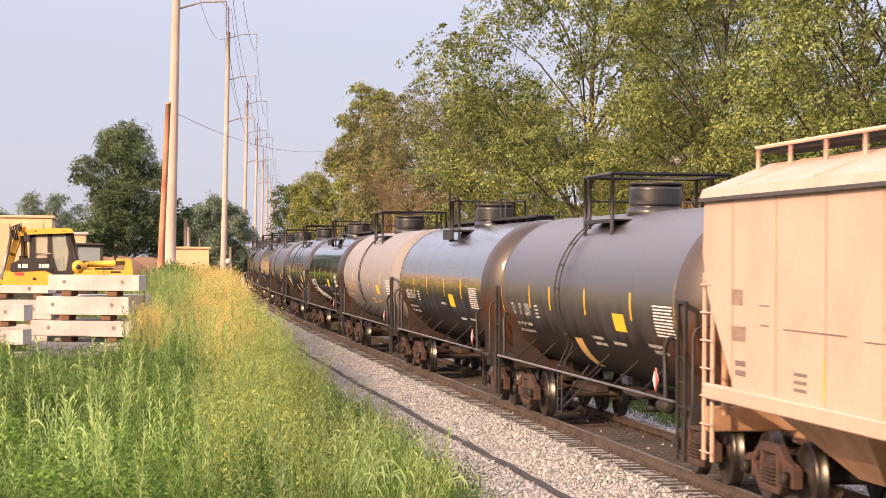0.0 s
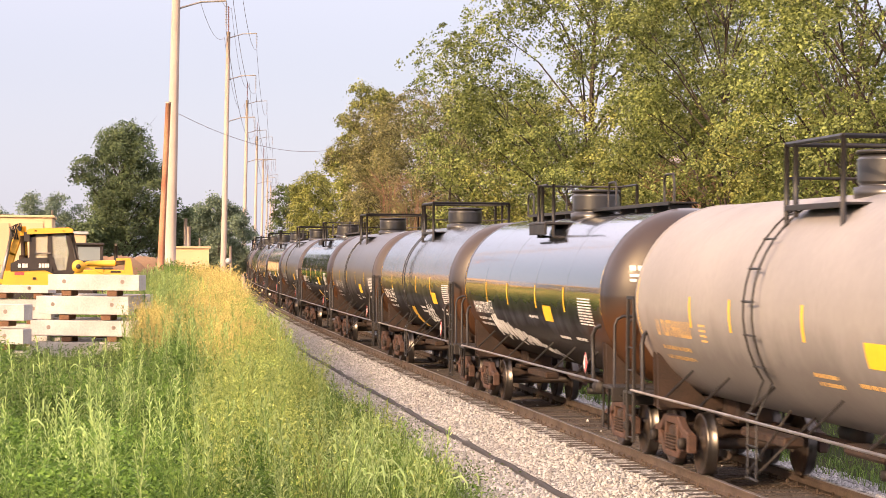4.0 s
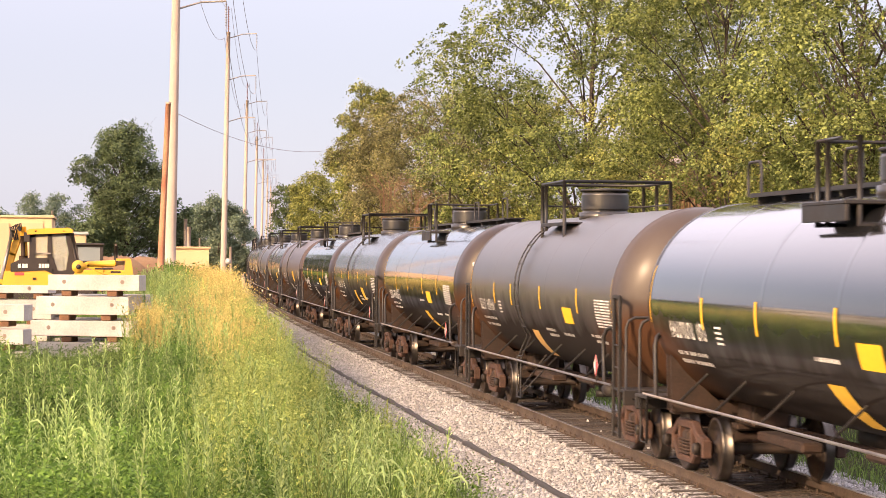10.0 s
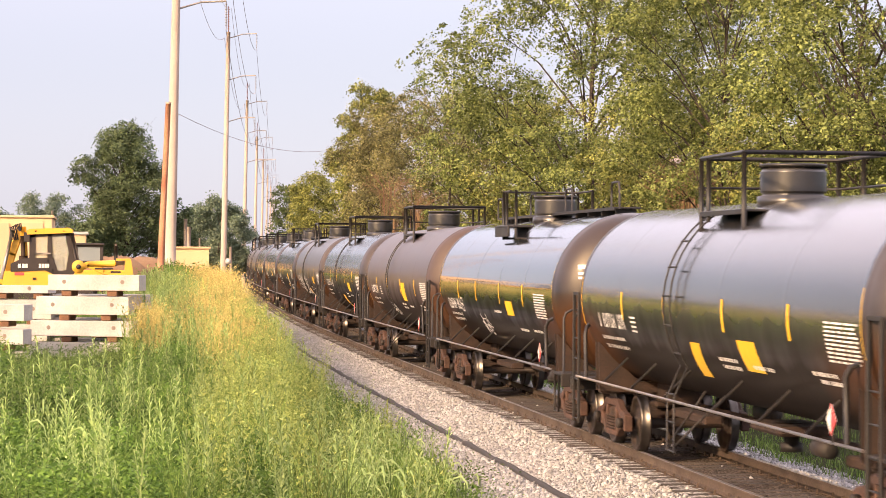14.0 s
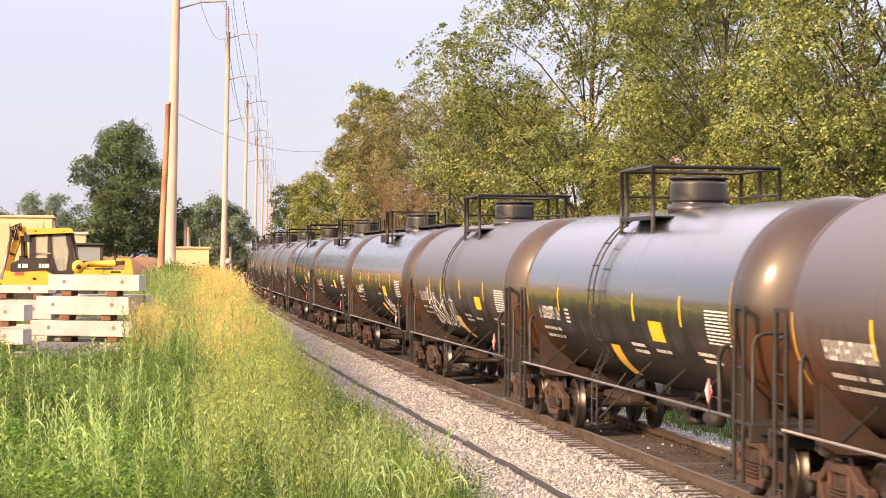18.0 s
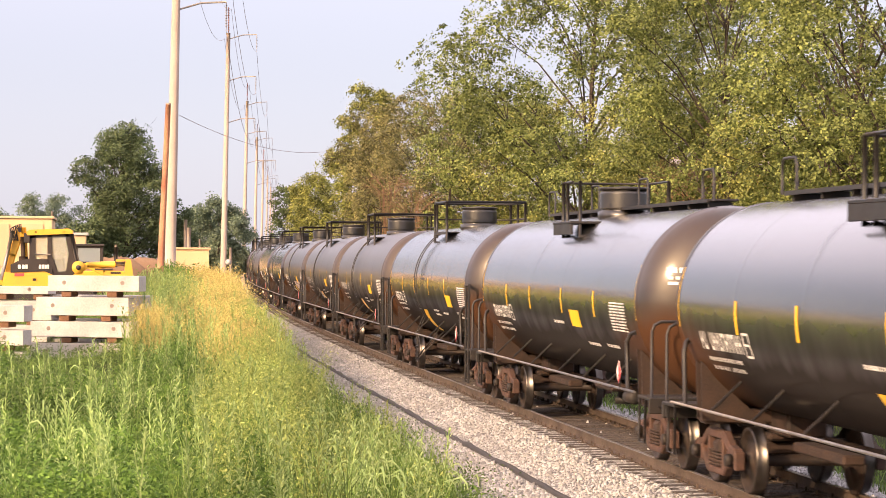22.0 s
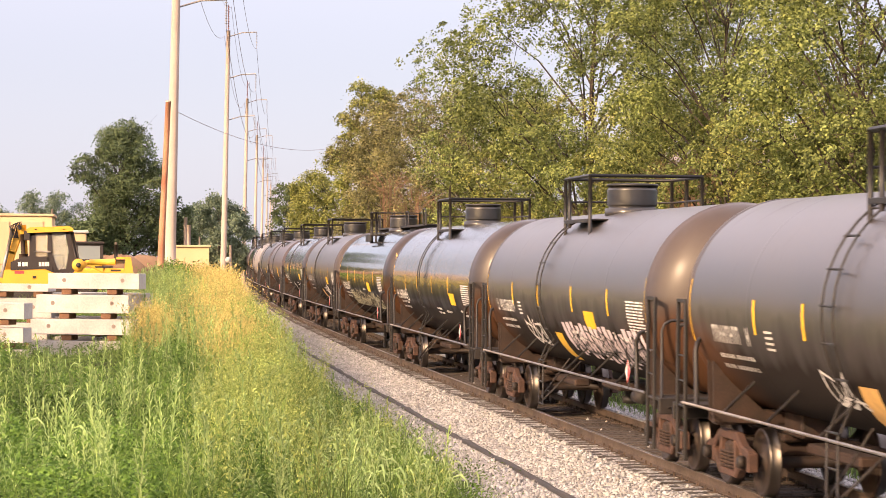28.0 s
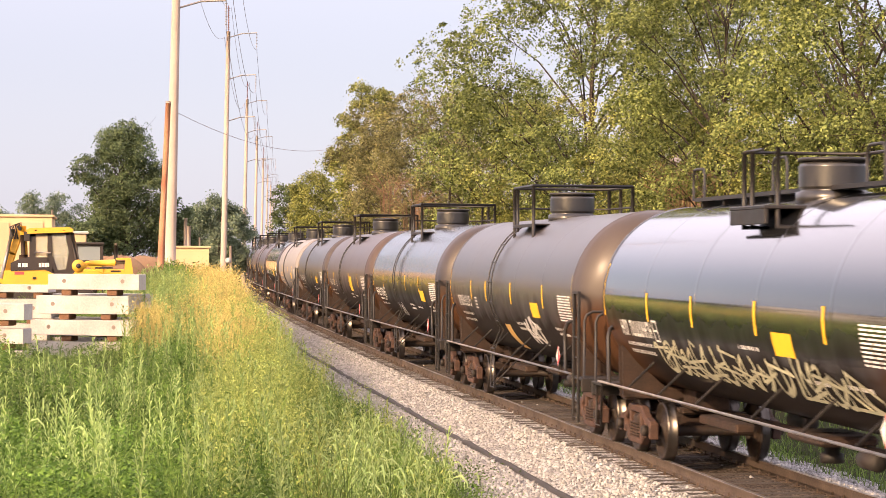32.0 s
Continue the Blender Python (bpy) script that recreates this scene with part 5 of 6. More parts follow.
for k, (x, y, g) in enumerate(POLES):
    pl = thing("power_pole", "tall weathered tan power pole with side arms", "power pole", None, "line of power poles")
    topz = 22.9
    n = 7
    pts = [(x + LEAN * (topz - g) * i / n, y, g - 0.3 + (topz - g + 0.3) * i / n) for i in range(n + 1)]
    part("pole", Shape().tube(pts, [0.29 - 0.12 * i / n for i in range(n + 1)], 14), M_POLE, pl)
    for z in (15.2, 18.9, 22.6):
        base = Vector((x + LEAN * (z - g), y, z + (0.2 if k == 0 else -0.25)))
        tip = arm_tip(k, z)
        mid = (base + tip) / 2 + Vector((0, 0, 0.16))
        arm = part("arm", Shape().tube([base, mid, tip], 0.05, 6), M_ARM, pl, "thin grey steel side arm")
        ins = Shape().tube([tip, tip - Vector((0, 0, 1.45))], 0.02, 5)
        for q in range(9):
            ins.lathe([(0.02, -0.03), (0.075, 0.0), (0.02, 0.03)], tip - Vector((0, 0, 0.15 + 0.13 * q)), "z", 8)
        part("insulator", ins, M_ARM, arm, "grey insulator string")
    top = Vector((x + LEAN * (topz - g), y, topz))
    post = Shape().tube([top, top + Vector((0, 0, 2.3))], 0.03, 5)
    for q in range(14):
        post.lathe([(0.03, -0.05), (0.1, 0.0), (0.03, 0.05)], top + Vector((0, 0, 0.2 + 0.15 * q)), "z", 8)
    part("post_insulator", post, M_INSUL, pl, "ribbed brown post insulator")


def wire(a, b, sag, r=0.014, label="sagging dark power line wire"):
    pts = []
    for i in range(15):
        u = i / 14
        p = a.lerp(b, u)
        pts.append(p - Vector((0, 0, 4 * sag * u * (1 - u))))
    return tagged(part("wire", Shape().tube(pts, r, 5, False), M_WIRE), label, "wire", "power line wires")


for k in range(6):
    for z in (15.2, 18.9, 22.6):
        drop = Vector((0, 0, 1.45))
        wire(arm_tip(k, z) - drop, arm_tip(k + 1, z) - drop, 2.3, 0.014 + 0.0022 * k)
for off, zz in ((-0.32, 22.4), (0.28, 25.0)):
    for k in range(5):
        a = Vector((POLES[k][0] + LEAN * 21 + off, POLES[k][1], zz))
        b = Vector((POLES[k + 1][0] + LEAN * 21 + off, POLES[k + 1][1], zz))
        wire(a, b, 2.8, 0.014 + 0.0022 * k)
wire(at_px(313, 117, 203), at_px(600, 175, 262), 0.9, 0.014, "thin service wire from a power pole to the trees")

old = thing("wooden_pole", "old leaning orange-brown wooden pole", "wooden pole")
a, b = at_px(283, 105, 505), at_px(296, 105, 185)
part("pole", Shape().tube([a.lerp(b, i / 5) for i in range(6)], [0.15, 0.145, 0.14, 0.13, 0.125, 0.12], 12), M_OLDPOLE, old)
part("pole_cap", Shape().tube([a.lerp(b, 0.998), a.lerp(b, 1.006)], 0.123, 12), M_POLE, old)


# ---- far buildings, posts and earth heap ----
def flat_building(name, label, d, x0, x1, y0, y1, depth, mat, coping):
    bl = thing(name, label, "building")
    a, b = at_px(x0, d, y1), at_px(x1, d, y0)
    zb = min(a.z, gz(a.x, d)) - 0.3
    part("wall", Shape().box(((a.x + b.x) / 2, d + depth / 2, (zb + b.z) / 2), (b.x - a.x, depth, b.z - zb), None, 0.03), mat, bl)
    part("roof", Shape().box(((a.x + b.x) / 2, d + depth / 2, b.z + 0.1), (b.x - a.x + 0.3, depth + 0.3, 0.2), None, 0.03), coping, bl)
    return bl


yb = flat_building("shed", "long flat-roofed ochre storage shed", 190, -140, 92, 387, 470, 12, M_OCHRE, M_TAN)
for px0 in (-90, -30, 30):
    part("wall_panel", slab_px(Shape(), 189.9, px0, px0 + 46, 396, 470, 0.12, 0.01), M_TAN, yb)
flat_building("small_shed", "low flat ochre hut", 215, 311, 370, 441, 470, 5, M_OCHRE, M_TAN)
flat_building("brick_hut", "small pale brick hut", 170, 122, 152, 416, 460, 5, M_TAN, M_CONC)
for px, y0, d, r in ((328, 388, 230, 0.18), (334, 402, 225, 0.18), (353, 422, 230, 0.08), (408, 437, 180, 0.1), (92, 374, 260, 0.12), (205, 432, 150, 0.08)):
    t = at_px(px, d, y0)
    tagged(part("post", Shape().tube([(t.x, d, gz(t.x, d) - 0.2), (t.x, d, t.z)], r, 8), M_POLE), "plain weathered post in the field", "post", "field posts")
t = at_px(404, 105, 463)
tank = thing("white_tank", "small white round tank in the weeds", "tank")
part("drum", Shape().lathe([(0.02, -0.13), (0.08, -0.11), (0.13, -0.06), (0.14, 0), (0.13, 0.06), (0.08, 0.11), (0.02, 0.13)], (t.x, 105, t.z), "x", 18), M_CONC, tank)
part("stand", Shape().box((t.x, 105, (t.z + gz(t.x, 105)) / 2 - 0.15), (0.12, 0.12, max(t.z - gz(t.x, 105), 0.3))), M_FRAME, tank)


def earth_mound(px, d, w, top, seed):
    rng = np.random.RandomState(seed)
    x, y = seen_at(px, d)
    g = gz(x, d)
    h = top - g
    n, m = 26, 10
    vs = []
    for j in range(m + 1):
        for i in range(n):
            a, r = 2 * math.pi * i / n, j / m
            k = (1 - r * r) ** 0.8 * (0.88 + 0.12 * math.sin(3 * a + seed) * r) + 0.02 * rng.randn() * (0 < r < 1)
            vs.append((x + w / 2 * r * math.cos(a), y + w / 4 * r * math.sin(a), g - 0.1 + h * max(k, 0)))
    fs = [(j * n + i, (j + 1) * n + i, (j + 1) * n + (i + 1) % n, j * n + (i + 1) % n) for j in range(m) for i in range(n)]
    me = bpy.data.meshes.new("earth_mound")
    me.from_pydata(vs, [], fs)
    me.polygons.foreach_set("use_smooth", [True] * len(fs))
    me.materials.append(M_DIRT)
    tagged(new("earth_mound", me), "heap of bare brown earth in the field", "earth heap", "earth heaps")


earth_mound(212, 140, 4.6, 3.5, 1), earth_mound(252, 150, 5.0, 3.4, 2), earth_mound(182, 152, 4.0, 3.4, 3)

# ---- trees ----
M_BARK = material("grey_brown_bark", (0.05, 0.035, 0.026), 0.9, 0.0, (0.028, 0.021, 0.017), 1.5, 20, 0.6, 0.8)
L_GREEN = leaf_material("leaf_green", (0.056, 0.076, 0.02), (0.285, 0.325, 0.095), 0.25)
L_YELLOW = leaf_material("leaf_yellow_green", (0.09, 0.105, 0.025), (0.33, 0.335, 0.09), 0.25)
L_BROWN = leaf_material("leaf_olive_brown", (0.082, 0.077, 0.033), (0.29, 0.27, 0.105), 0.25)
L_DARK = leaf_material("leaf_dark_green", (0.06, 0.085, 0.032), (0.12, 0.15, 0.055), 0.25)
# both tones below are lifted: distance haze put into the leaf colour
L_FIELD = leaf_material("leaf_oak_green", (0.062, 0.09, 0.043), (0.145, 0.185, 0.083), 0.25)
L_HAZED = leaf_material("leaf_hazed_green", (0.11, 0.15, 0.1), (0.2, 0.245, 0.16), 0.25)


def leaf_cloud(centres, radii, counts, size, rng, per=34):
    """Leaves in small tilted sprays round the clump centres, with gaps between the sprays: one mesh of four-cornered leaves."""
    P, W = [], []
    for c, r, n in zip(centres, radii, counts):
        k = max(3, n // per)
        d = rng.normal(size=(k, 3))
        d /= np.linalg.norm(d, axis=1)[:, None]
        d[:, 2] = np.abs(d[:, 2]) * np.where(rng.uniform(size=k) < 0.64, 1, -0.8)
        q = np.asarray(c) + d * r * rng.uniform(0.2, 1.15, (k, 1)) ** 0.7 * np.array([1.25, 1.25, 0.9])
        o = d * 0.7 + np.array([0, 0, 0.75]) + rng.normal(size=(k, 3)) * 0.25
        o /= np.linalg.norm(o, axis=1)[:, None]
        t1 = np.cross(o, rng.normal(size=(k, 3)))
        t1 /= np.linalg.norm(t1, axis=1)[:, None]
        t2 = np.cross(o, t1)
        w = size * rng.uniform(1.2, 2.7, (k, 1))
        pick = rng.randint(0, k, n)
        u, v, h = rng.normal(size=(n, 1)), rng.normal(size=(n, 1)) * 0.6, rng.normal(size=(n, 1)) * 0.32
        P.append(q[pick] + (t1[pick] * u + t2[pick] * v + o[pick] * (h - 0.16 * (u * u + v * v))) * w[pick])
        W.append(o[pick] + rng.normal(size=(n, 3)) * 0.5)
    P, W = np.concatenate(P), np.concatenate(W)
    n = len(P)
    W /= np.linalg.norm(W, axis=1)[:, None]
    u = np.cross(W, rng.normal(size=(n, 3)))
    u /= np.linalg.norm(u, axis=1)[:, None]
    w = np.cross(W, u)
    s = size * rng.uniform(0.6, 1.3, (n, 1))
    a, b = u * s, w * s * 0.36
    V = np.stack([P - a * 0.5, P + b, P + a * 0.5 - W * s * 0.12, P - b], 1).reshape(-1, 3)
    F = np.arange(4 * n).reshape(n, 4)
    return V, F


def tree(px, d, height, radius, base, leaves, size, mat, seed, trunk=0.22, clumps=26, label="leafy green roadside tree", flat=1.0, name="tree", at=None, full=False):
    rng = np.random.RandomState(seed)
    x, y = at if at else seen_at(px, d)
    g = gz(x, y)
    tr = thing(name, label, "tree", pose(x, y, g))
    H = height - g
    top = H * 0.72
    lean = rng.normal(size=2) * 0.03
    axis = lambda z: Vector((lean[0] * z + 0.12 * math.sin(z * 0.5 + seed), lean[1] * z + 0.1 * math.cos(z * 0.45 + seed), z))
    n = 9
    sh = Shape().tube([axis(top * i / n - 0.2) for i in range(n + 1)], [trunk * (1.1 - 1.0 * i / n) for i in range(n + 1)], 9)
    cs, rs = [], []
    b0 = max(base - g, 0.5)
    for k in range(clumps):
        u = (k + rng.uniform(0, 1)) / clumps
        z = b0 + (H - b0) * u
        prof = math.sin(math.pi * (0.12 + 0.77 * u)) ** 0.5
        if full:
            prof = min(1.0, 3.0 * (1 - u) + 0.2) ** 0.5 * (0.88 + 0.16 * math.sin(u * 11 + 1))
        a = k * 2.4 + rng.uniform(-0.5, 0.5)
        rad = radius * prof * rng.uniform(0.45, 1.0) * (0.9 if u > 0.85 else 1)
        c = axis(z) + Vector((rad * math.cos(a), rad * math.sin(a) * flat, 0))
        cr = radius * rng.uniform(0.24, 0.42) * (0.85 if full else min(1.0, (22 / clumps) ** 0.45))
        cs.append(tuple(c)), rs.append(cr)
        z0 = max(min(z - rad * rng.uniform(0.9, 1.5), top * 0.97), b0 * 0.6)
        p0 = axis(z0)
        mid = p0.lerp(Vector(c), 0.55) + Vector((0, 0, 0.12 * rad))
        r0 = trunk * (0.28 - 0.2 * z0 / H)
        sh.tube([p0, mid, Vector(c)], [r0, r0 * 0.6, r0 * 0.2], 6)
        for _ in range(3):
            tip = Vector(c) + Vector(rng.normal(size=3)) * cr * 0.6
            sh.tube([mid.lerp(Vector(c), 0.5), tip], [r0 * 0.3, r0 * 0.1], 4, False)
    part("trunk", sh, M_BARK, tr, "grey-brown trunk and limbs")
    share = np.array(rs) ** 2
    counts = np.maximum((leaves * share / share.sum()).astype(int), 20)
    V, F = leaf_cloud(cs, rs, counts, size, rng)
    part("crown", sheet_mesh("crown", V, F), mat, tr, "loose crown of small leaves")
    return tr


ROADSIDE = [(1025, 103, 20, 6.4, 5.5, 25000, 0.2, L_GREEN, 0.3, 34), (880, 118, 11.4, 4.2, 3, 11500, 0.2, L_GREEN, 0.2, 24),
            (1300, 78, 16, 4.4, 4.0, 20000, 0.17, L_GREEN, 0.22, 30), (1500, 66, 16, 4.6, 4.5, 20000, 0.16, L_GREEN, 0.26, 30),
            (1180, 88, 9.5, 3.2, 2.6, 9000, 0.16, L_YELLOW, 0.14, 18), (1400, 71, 8.2, 2.9, 2.2, 9000, 0.15, L_YELLOW, 0.13, 16),
            (760, 140, 12.6, 4.2, 2.6, 11000, 0.2, L_BROWN, 0.18, 24), (690, 160, 12.6, 4.0, 2.2, 10000, 0.22, L_BROWN, 0.18, 22),
            (652, 185, 16.4, 2.7, 5.0, 8500, 0.26, L_YELLOW, 0.2, 22), (605, 200, 12.3, 3.6, 2.4, 8000, 0.26, L_YELLOW, 0.18, 20),
            (548, 270, 11.6, 3.2, 2.0, 6000, 0.32, L_YELLOW, 0.16, 18), (960, 112, 10.5, 3.6, 2.6, 9500, 0.18, L_YELLOW, 0.15, 18),
            (1085, 98, 8.4, 3.0, 2.0, 8000, 0.17, L_GREEN, 0.13, 16), (820, 130, 9.5, 3.6, 2.0, 8500, 0.19, L_BROWN, 0.14, 18),
            (1600, 62, 14, 4.0, 4.0, 9000, 0.17, L_GREEN, 0.22, 20), (1240, 84, 13, 3.4, 5.0, 9000, 0.17, L_GREEN, 0.2, 18),
            (790, 120, 14.4, 2.4, 9.0, 900, 0.19, L_GREEN, 0.12, 12), (1470, 69, 7.0, 2.4, 2.0, 7000, 0.15, L_GREEN, 0.12, 14)]
for i, (px, d, h, r, b, n, sz, mt, tk, cl) in enumerate(ROADSIDE):
    tree(px, d, h, r, b, int(n * (3.8 if d > 135 or d < 92 else 3.4)), sz * (0.62 if d < 92 else 0.66), mt, 11 + i, tk, int(cl * (1.8 if d > 110 else 1.2)), {id(L_GREEN): "tall green tree with a loose crown beyond the track",
         id(L_YELLOW): "yellow-green tree in low sun beyond the track", id(L_BROWN): "olive-brown leafy tree beyond the track"}[id(mt)])
tree(513, 480, 17.5, 4.0, 3, 12000, 0.36, L_DARK, 61, 0.25, 44, "dark green tree far along the line")
tree(215, 230, 15.2, 4.3, 3.3, 62000, 0.21, L_FIELD, 62, 0.4, 64, "big dark green tree standing in the field", full=True)
tree(312, 236, 8.4, 2.0, 1.6, 9000, 0.28, L_FIELD, 63, 0.25, 16, "dark green tree standing in the field")
tree(150, 226, 6.0, 2.4, 1.0, 8000, 0.28, L_FIELD, 64, 0.2, 14, "dark green tree standing in the field")
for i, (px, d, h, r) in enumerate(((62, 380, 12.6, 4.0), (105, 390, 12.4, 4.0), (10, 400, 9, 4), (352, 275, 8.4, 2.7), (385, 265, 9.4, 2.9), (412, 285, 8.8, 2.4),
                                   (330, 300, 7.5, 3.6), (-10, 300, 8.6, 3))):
    tree(px, d, h, r, 1.2, 15000, 0.26, L_HAZED, 70 + i, 0.2, 16, "green tree at the field's far edge, haze put in its leaf colour")


M_TWIG = material("dry_orange_twig", (0.23, 0.14, 0.075), 0.85, 0.0, (0.15, 0.09, 0.055), 2, 20, 0.2, 0.6)


def bare_shrub(px, d, top, reach, seed):
    """A dead shrub: long thin stems that arch out of one foot and fork into bare twigs."""
    rng = np.random.RandomState(seed)
    x, y = seen_at(px, d)
    g = gz(x, y)
    sh = Shape()
    for _ in range(34):
        a = rng.uniform(0, 6.28)
        r = reach * rng.uniform(0.4, 1.0)
        end = Vector((r * math.cos(a), r * math.sin(a) * 0.6, top - g - 0.9 * rng.uniform(0, 1) - 0.25 * r))
        mid = Vector((end.x * 0.35, end.y * 0.35, end.z * 0.86 + 0.3))
        sh.tube([(0, 0, -0.1), mid * 0.6, mid, end], [0.03, 0.022, 0.014, 0.006], 4, False)
        for _ in range(4):
            p = mid.lerp(end, rng.uniform(0.2, 0.9))
            sh.tube([p, p + Vector(rng.normal(size=3)) * 0.35], [0.008, 0.004], 3, False)
    bs = thing("bare_shrub", "dead shrub of thin orange-brown twigs beyond the track", "shrub", pose(x, y, g))
    part("stem_clump", sh, M_TWIG, bs)


bare_shrub(1205, 80, 7.0, 1.7, 3)
bare_shrub(730, 128, 7.4, 2.0, 4)
bare_shrub(690, 134, 8.6, 2.0, 5)


# far woods close the view behind the roadside trees
def far_woods():
    rng = np.random.RandomState(5)
    cs, rs, cn = [], [], []
    for k in range(420):
        s = rng.uniform(40, 420)
        e = rng.uniform(30, 46) + (s > 250) * 8
        x, y, _ = track(s, e)
        cs.append((float(x), float(y), 0.6 + rng.uniform(0.3, 1) ** 1.3 * 8.0)), rs.append(rng.uniform(1.3, 2.6)), cn.append(170)
    V, F = leaf_cloud(cs, rs, cn, 0.42, rng)
    ob = part("far_woods", sheet_mesh("far_woods", V, F), L_DARK)
    tagged(ob, "dense dark green thicket behind the roadside trees", "woods", kind="stuff")


far_woods()

# ---- brick house half hidden by the trees ----
M_BRICK = material("red_brown_brick", (0.3, 0.17, 0.12), 0.85, 0.0, (0.22, 0.12, 0.09), 1.0, 25, 0.2, 0.7)
M_ROOF = material("grey_shingles", (0.3, 0.25, 0.23), 0.9, 0.0, (0.2, 0.17, 0.16), 0.8, 20, 0.3, 0.7)
M_TRIM = material("white_trim", (0.75, 0.72, 0.68), 0.6, 0.0, (0.6, 0.57, 0.54), 2, 20, 0.05, 0.4)
M_PANE = material("dark_pane", (0.02, 0.022, 0.025), 0.1, 0.0, None, 1, 10, 0.0, 0.2)


def brick_house(px, d, w, h, depth, label):
    x, y = seen_at(px, d)
    g = gz(x, y)
    hs = thing("house", label, "house", pose(x, y, g))
    part("wall", Shape().box((0, depth / 2, h / 2 - 0.2), (w, depth, h + 0.4), None, 0.02), M_BRICK, hs, "red-brown brick wall")
    rf = [(-w / 2 - 0.4, h), (w / 2 + 0.4, h), (0, h + w * 0.3)]
    part("roof", Shape().prism(rf, depth + 0.8, Matrix.Translation((0, depth / 2, 0)) @ Matrix.Rotation(radians(90), 4, "X")), M_ROOF, hs, "grey shingled gable roof")
    for wx in (-w * 0.3, 0, w * 0.3):
        for wz in (h * 0.3, h * 0.72):
            wn_ = part("window", Shape().box((wx, -0.03, wz), (1.15, 0.1, 1.5), None, 0.02), M_TRIM, hs, "white-framed window")
            part("pane", Shape().box((wx, -0.09, wz + 0.34), (0.95, 0.03, 0.6)), M_PANE, wn_)
            part("pane", Shape().box((wx, -0.09, wz - 0.34), (0.95, 0.03, 0.6)), M_PANE, wn_)


brick_house(1292, 112, 9, 6.2, 8, "two-storey brick house half hidden by trees")
brick_house(1560, 88, 9, 6.4, 8, "brick house with grey gable roof behind trees")

# ---- grass, weeds and stones ----
G_BLADE = leaf_material("grass_blades", (0.05, 0.095, 0.02), (0.23, 0.33, 0.08), 0.35)
G_COVER = leaf_material("ground_cover_leaves", (0.04, 0.075, 0.018), (0.16, 0.235, 0.06), 0.3)
G_WEED = leaf_material("weed_leaves", (0.12, 0.2, 0.05), (0.42, 0.52, 0.2), 0.35)
G_GOLD = leaf_material("golden_weeds", (0.35, 0.29, 0.09), (0.74, 0.6, 0.22), 0.38)
G_LIME = leaf_material("lime_weeds", (0.1, 0.16, 0.03), (0.48, 0.54, 0.16), 0.36)
G_HEAD = leaf_material("foxtail_heads", (0.28, 0.4, 0.14), (0.46, 0.56, 0.26), 0.45)


def scatter(n, px0, px1, d0, d1, rng, near=1.6, edge=-4.3):
    """Places on the left bank inside a wedge of the view, thicker near the camera."""
    out = np.zeros((0, 2))
    while len(out) < n:
        m = n * 2
        d = d0 + (d1 - d0) * rng.uniform(0, 1, m) ** near
        px = rng.uniform(px0, px1, m)
        x = d * np.tan(YAW + np.arctan((px - 784) / FOCAL))
        e = x - np.interp(d, _Y, _X)
        ok = e < edge + 0.2 * np.sin(d * 0.7) + 0.25 * rng.normal(size=m) + 0.45 * np.clip((d - 30) / 16, -0.25, 1)
        out = np.concatenate([out, np.stack([x, d], 1)[ok]])
    return out[:n]


def blob(n, px, spx, d, sd, rng, edge=-4.6):
    """Places in a soft-edged patch round one spot of the bank."""
    out = np.zeros((0, 2))
    while len(out) < n:
        m = n * 2
        dd = np.clip(d + sd * rng.normal(size=m), 21, 140)
        pp_ = px + spx * rng.normal(size=m)
        x = dd * np.tan(YAW + np.arctan((pp_ - 784) / FOCAL))
        ok = x - np.interp(dd, _Y, _X) < edge + 0.2 * rng.normal(size=m) + 0.35 * np.clip((dd - 30) / 16, 0, 1)
        out = np.concatenate([out, np.stack([x, dd], 1)[ok]])
    return out[:n]


def tufts(n, k, px0, px1, d0, d1, rng, near, edge=-4.3, spread=0.16):
    """Places gathered in tufts."""
    c = scatter(n // k, px0, px1, d0, d1, rng, near, edge)
    return np.repeat(c, k, axis=0) + rng.normal(size=(n // k * k, 2)) * spread * rng.uniform(0.4, 1.4, (n // k * k, 1))


def seen_px(pts):
    """How far right a place on the bank lies across the view."""
    return 784 + FOCAL * np.tan(np.arctan2(pts[:, 0], pts[:, 1]) - YAW)


def vigour(pts):
    """How tall and thick the growth stands: clumps about a metre wide, low along the ballast edge."""
    x, y = pts[:, 0], pts[:, 1]
    v = 0.72 + 0.3 * np.sin(x * 4.1 + 1.3 * np.sin(y * 0.8)) + 0.22 * np.sin(x * 7.7 - y * 0.9 + 2 * np.sin(x * 1.7)) + 0.16 * np.sin(y * 1.9 + x * 2.3)
    v *= 1 - 0.75 * (np.abs(seen_px(pts) - 110) < 110) * (np.abs(y - 48) < 8)
    return np.clip(v, 0.2, 1.3) * np.clip((-3.5 - x + np.interp(y, _Y, _X)) / 1.7, 0.35, 1.0)


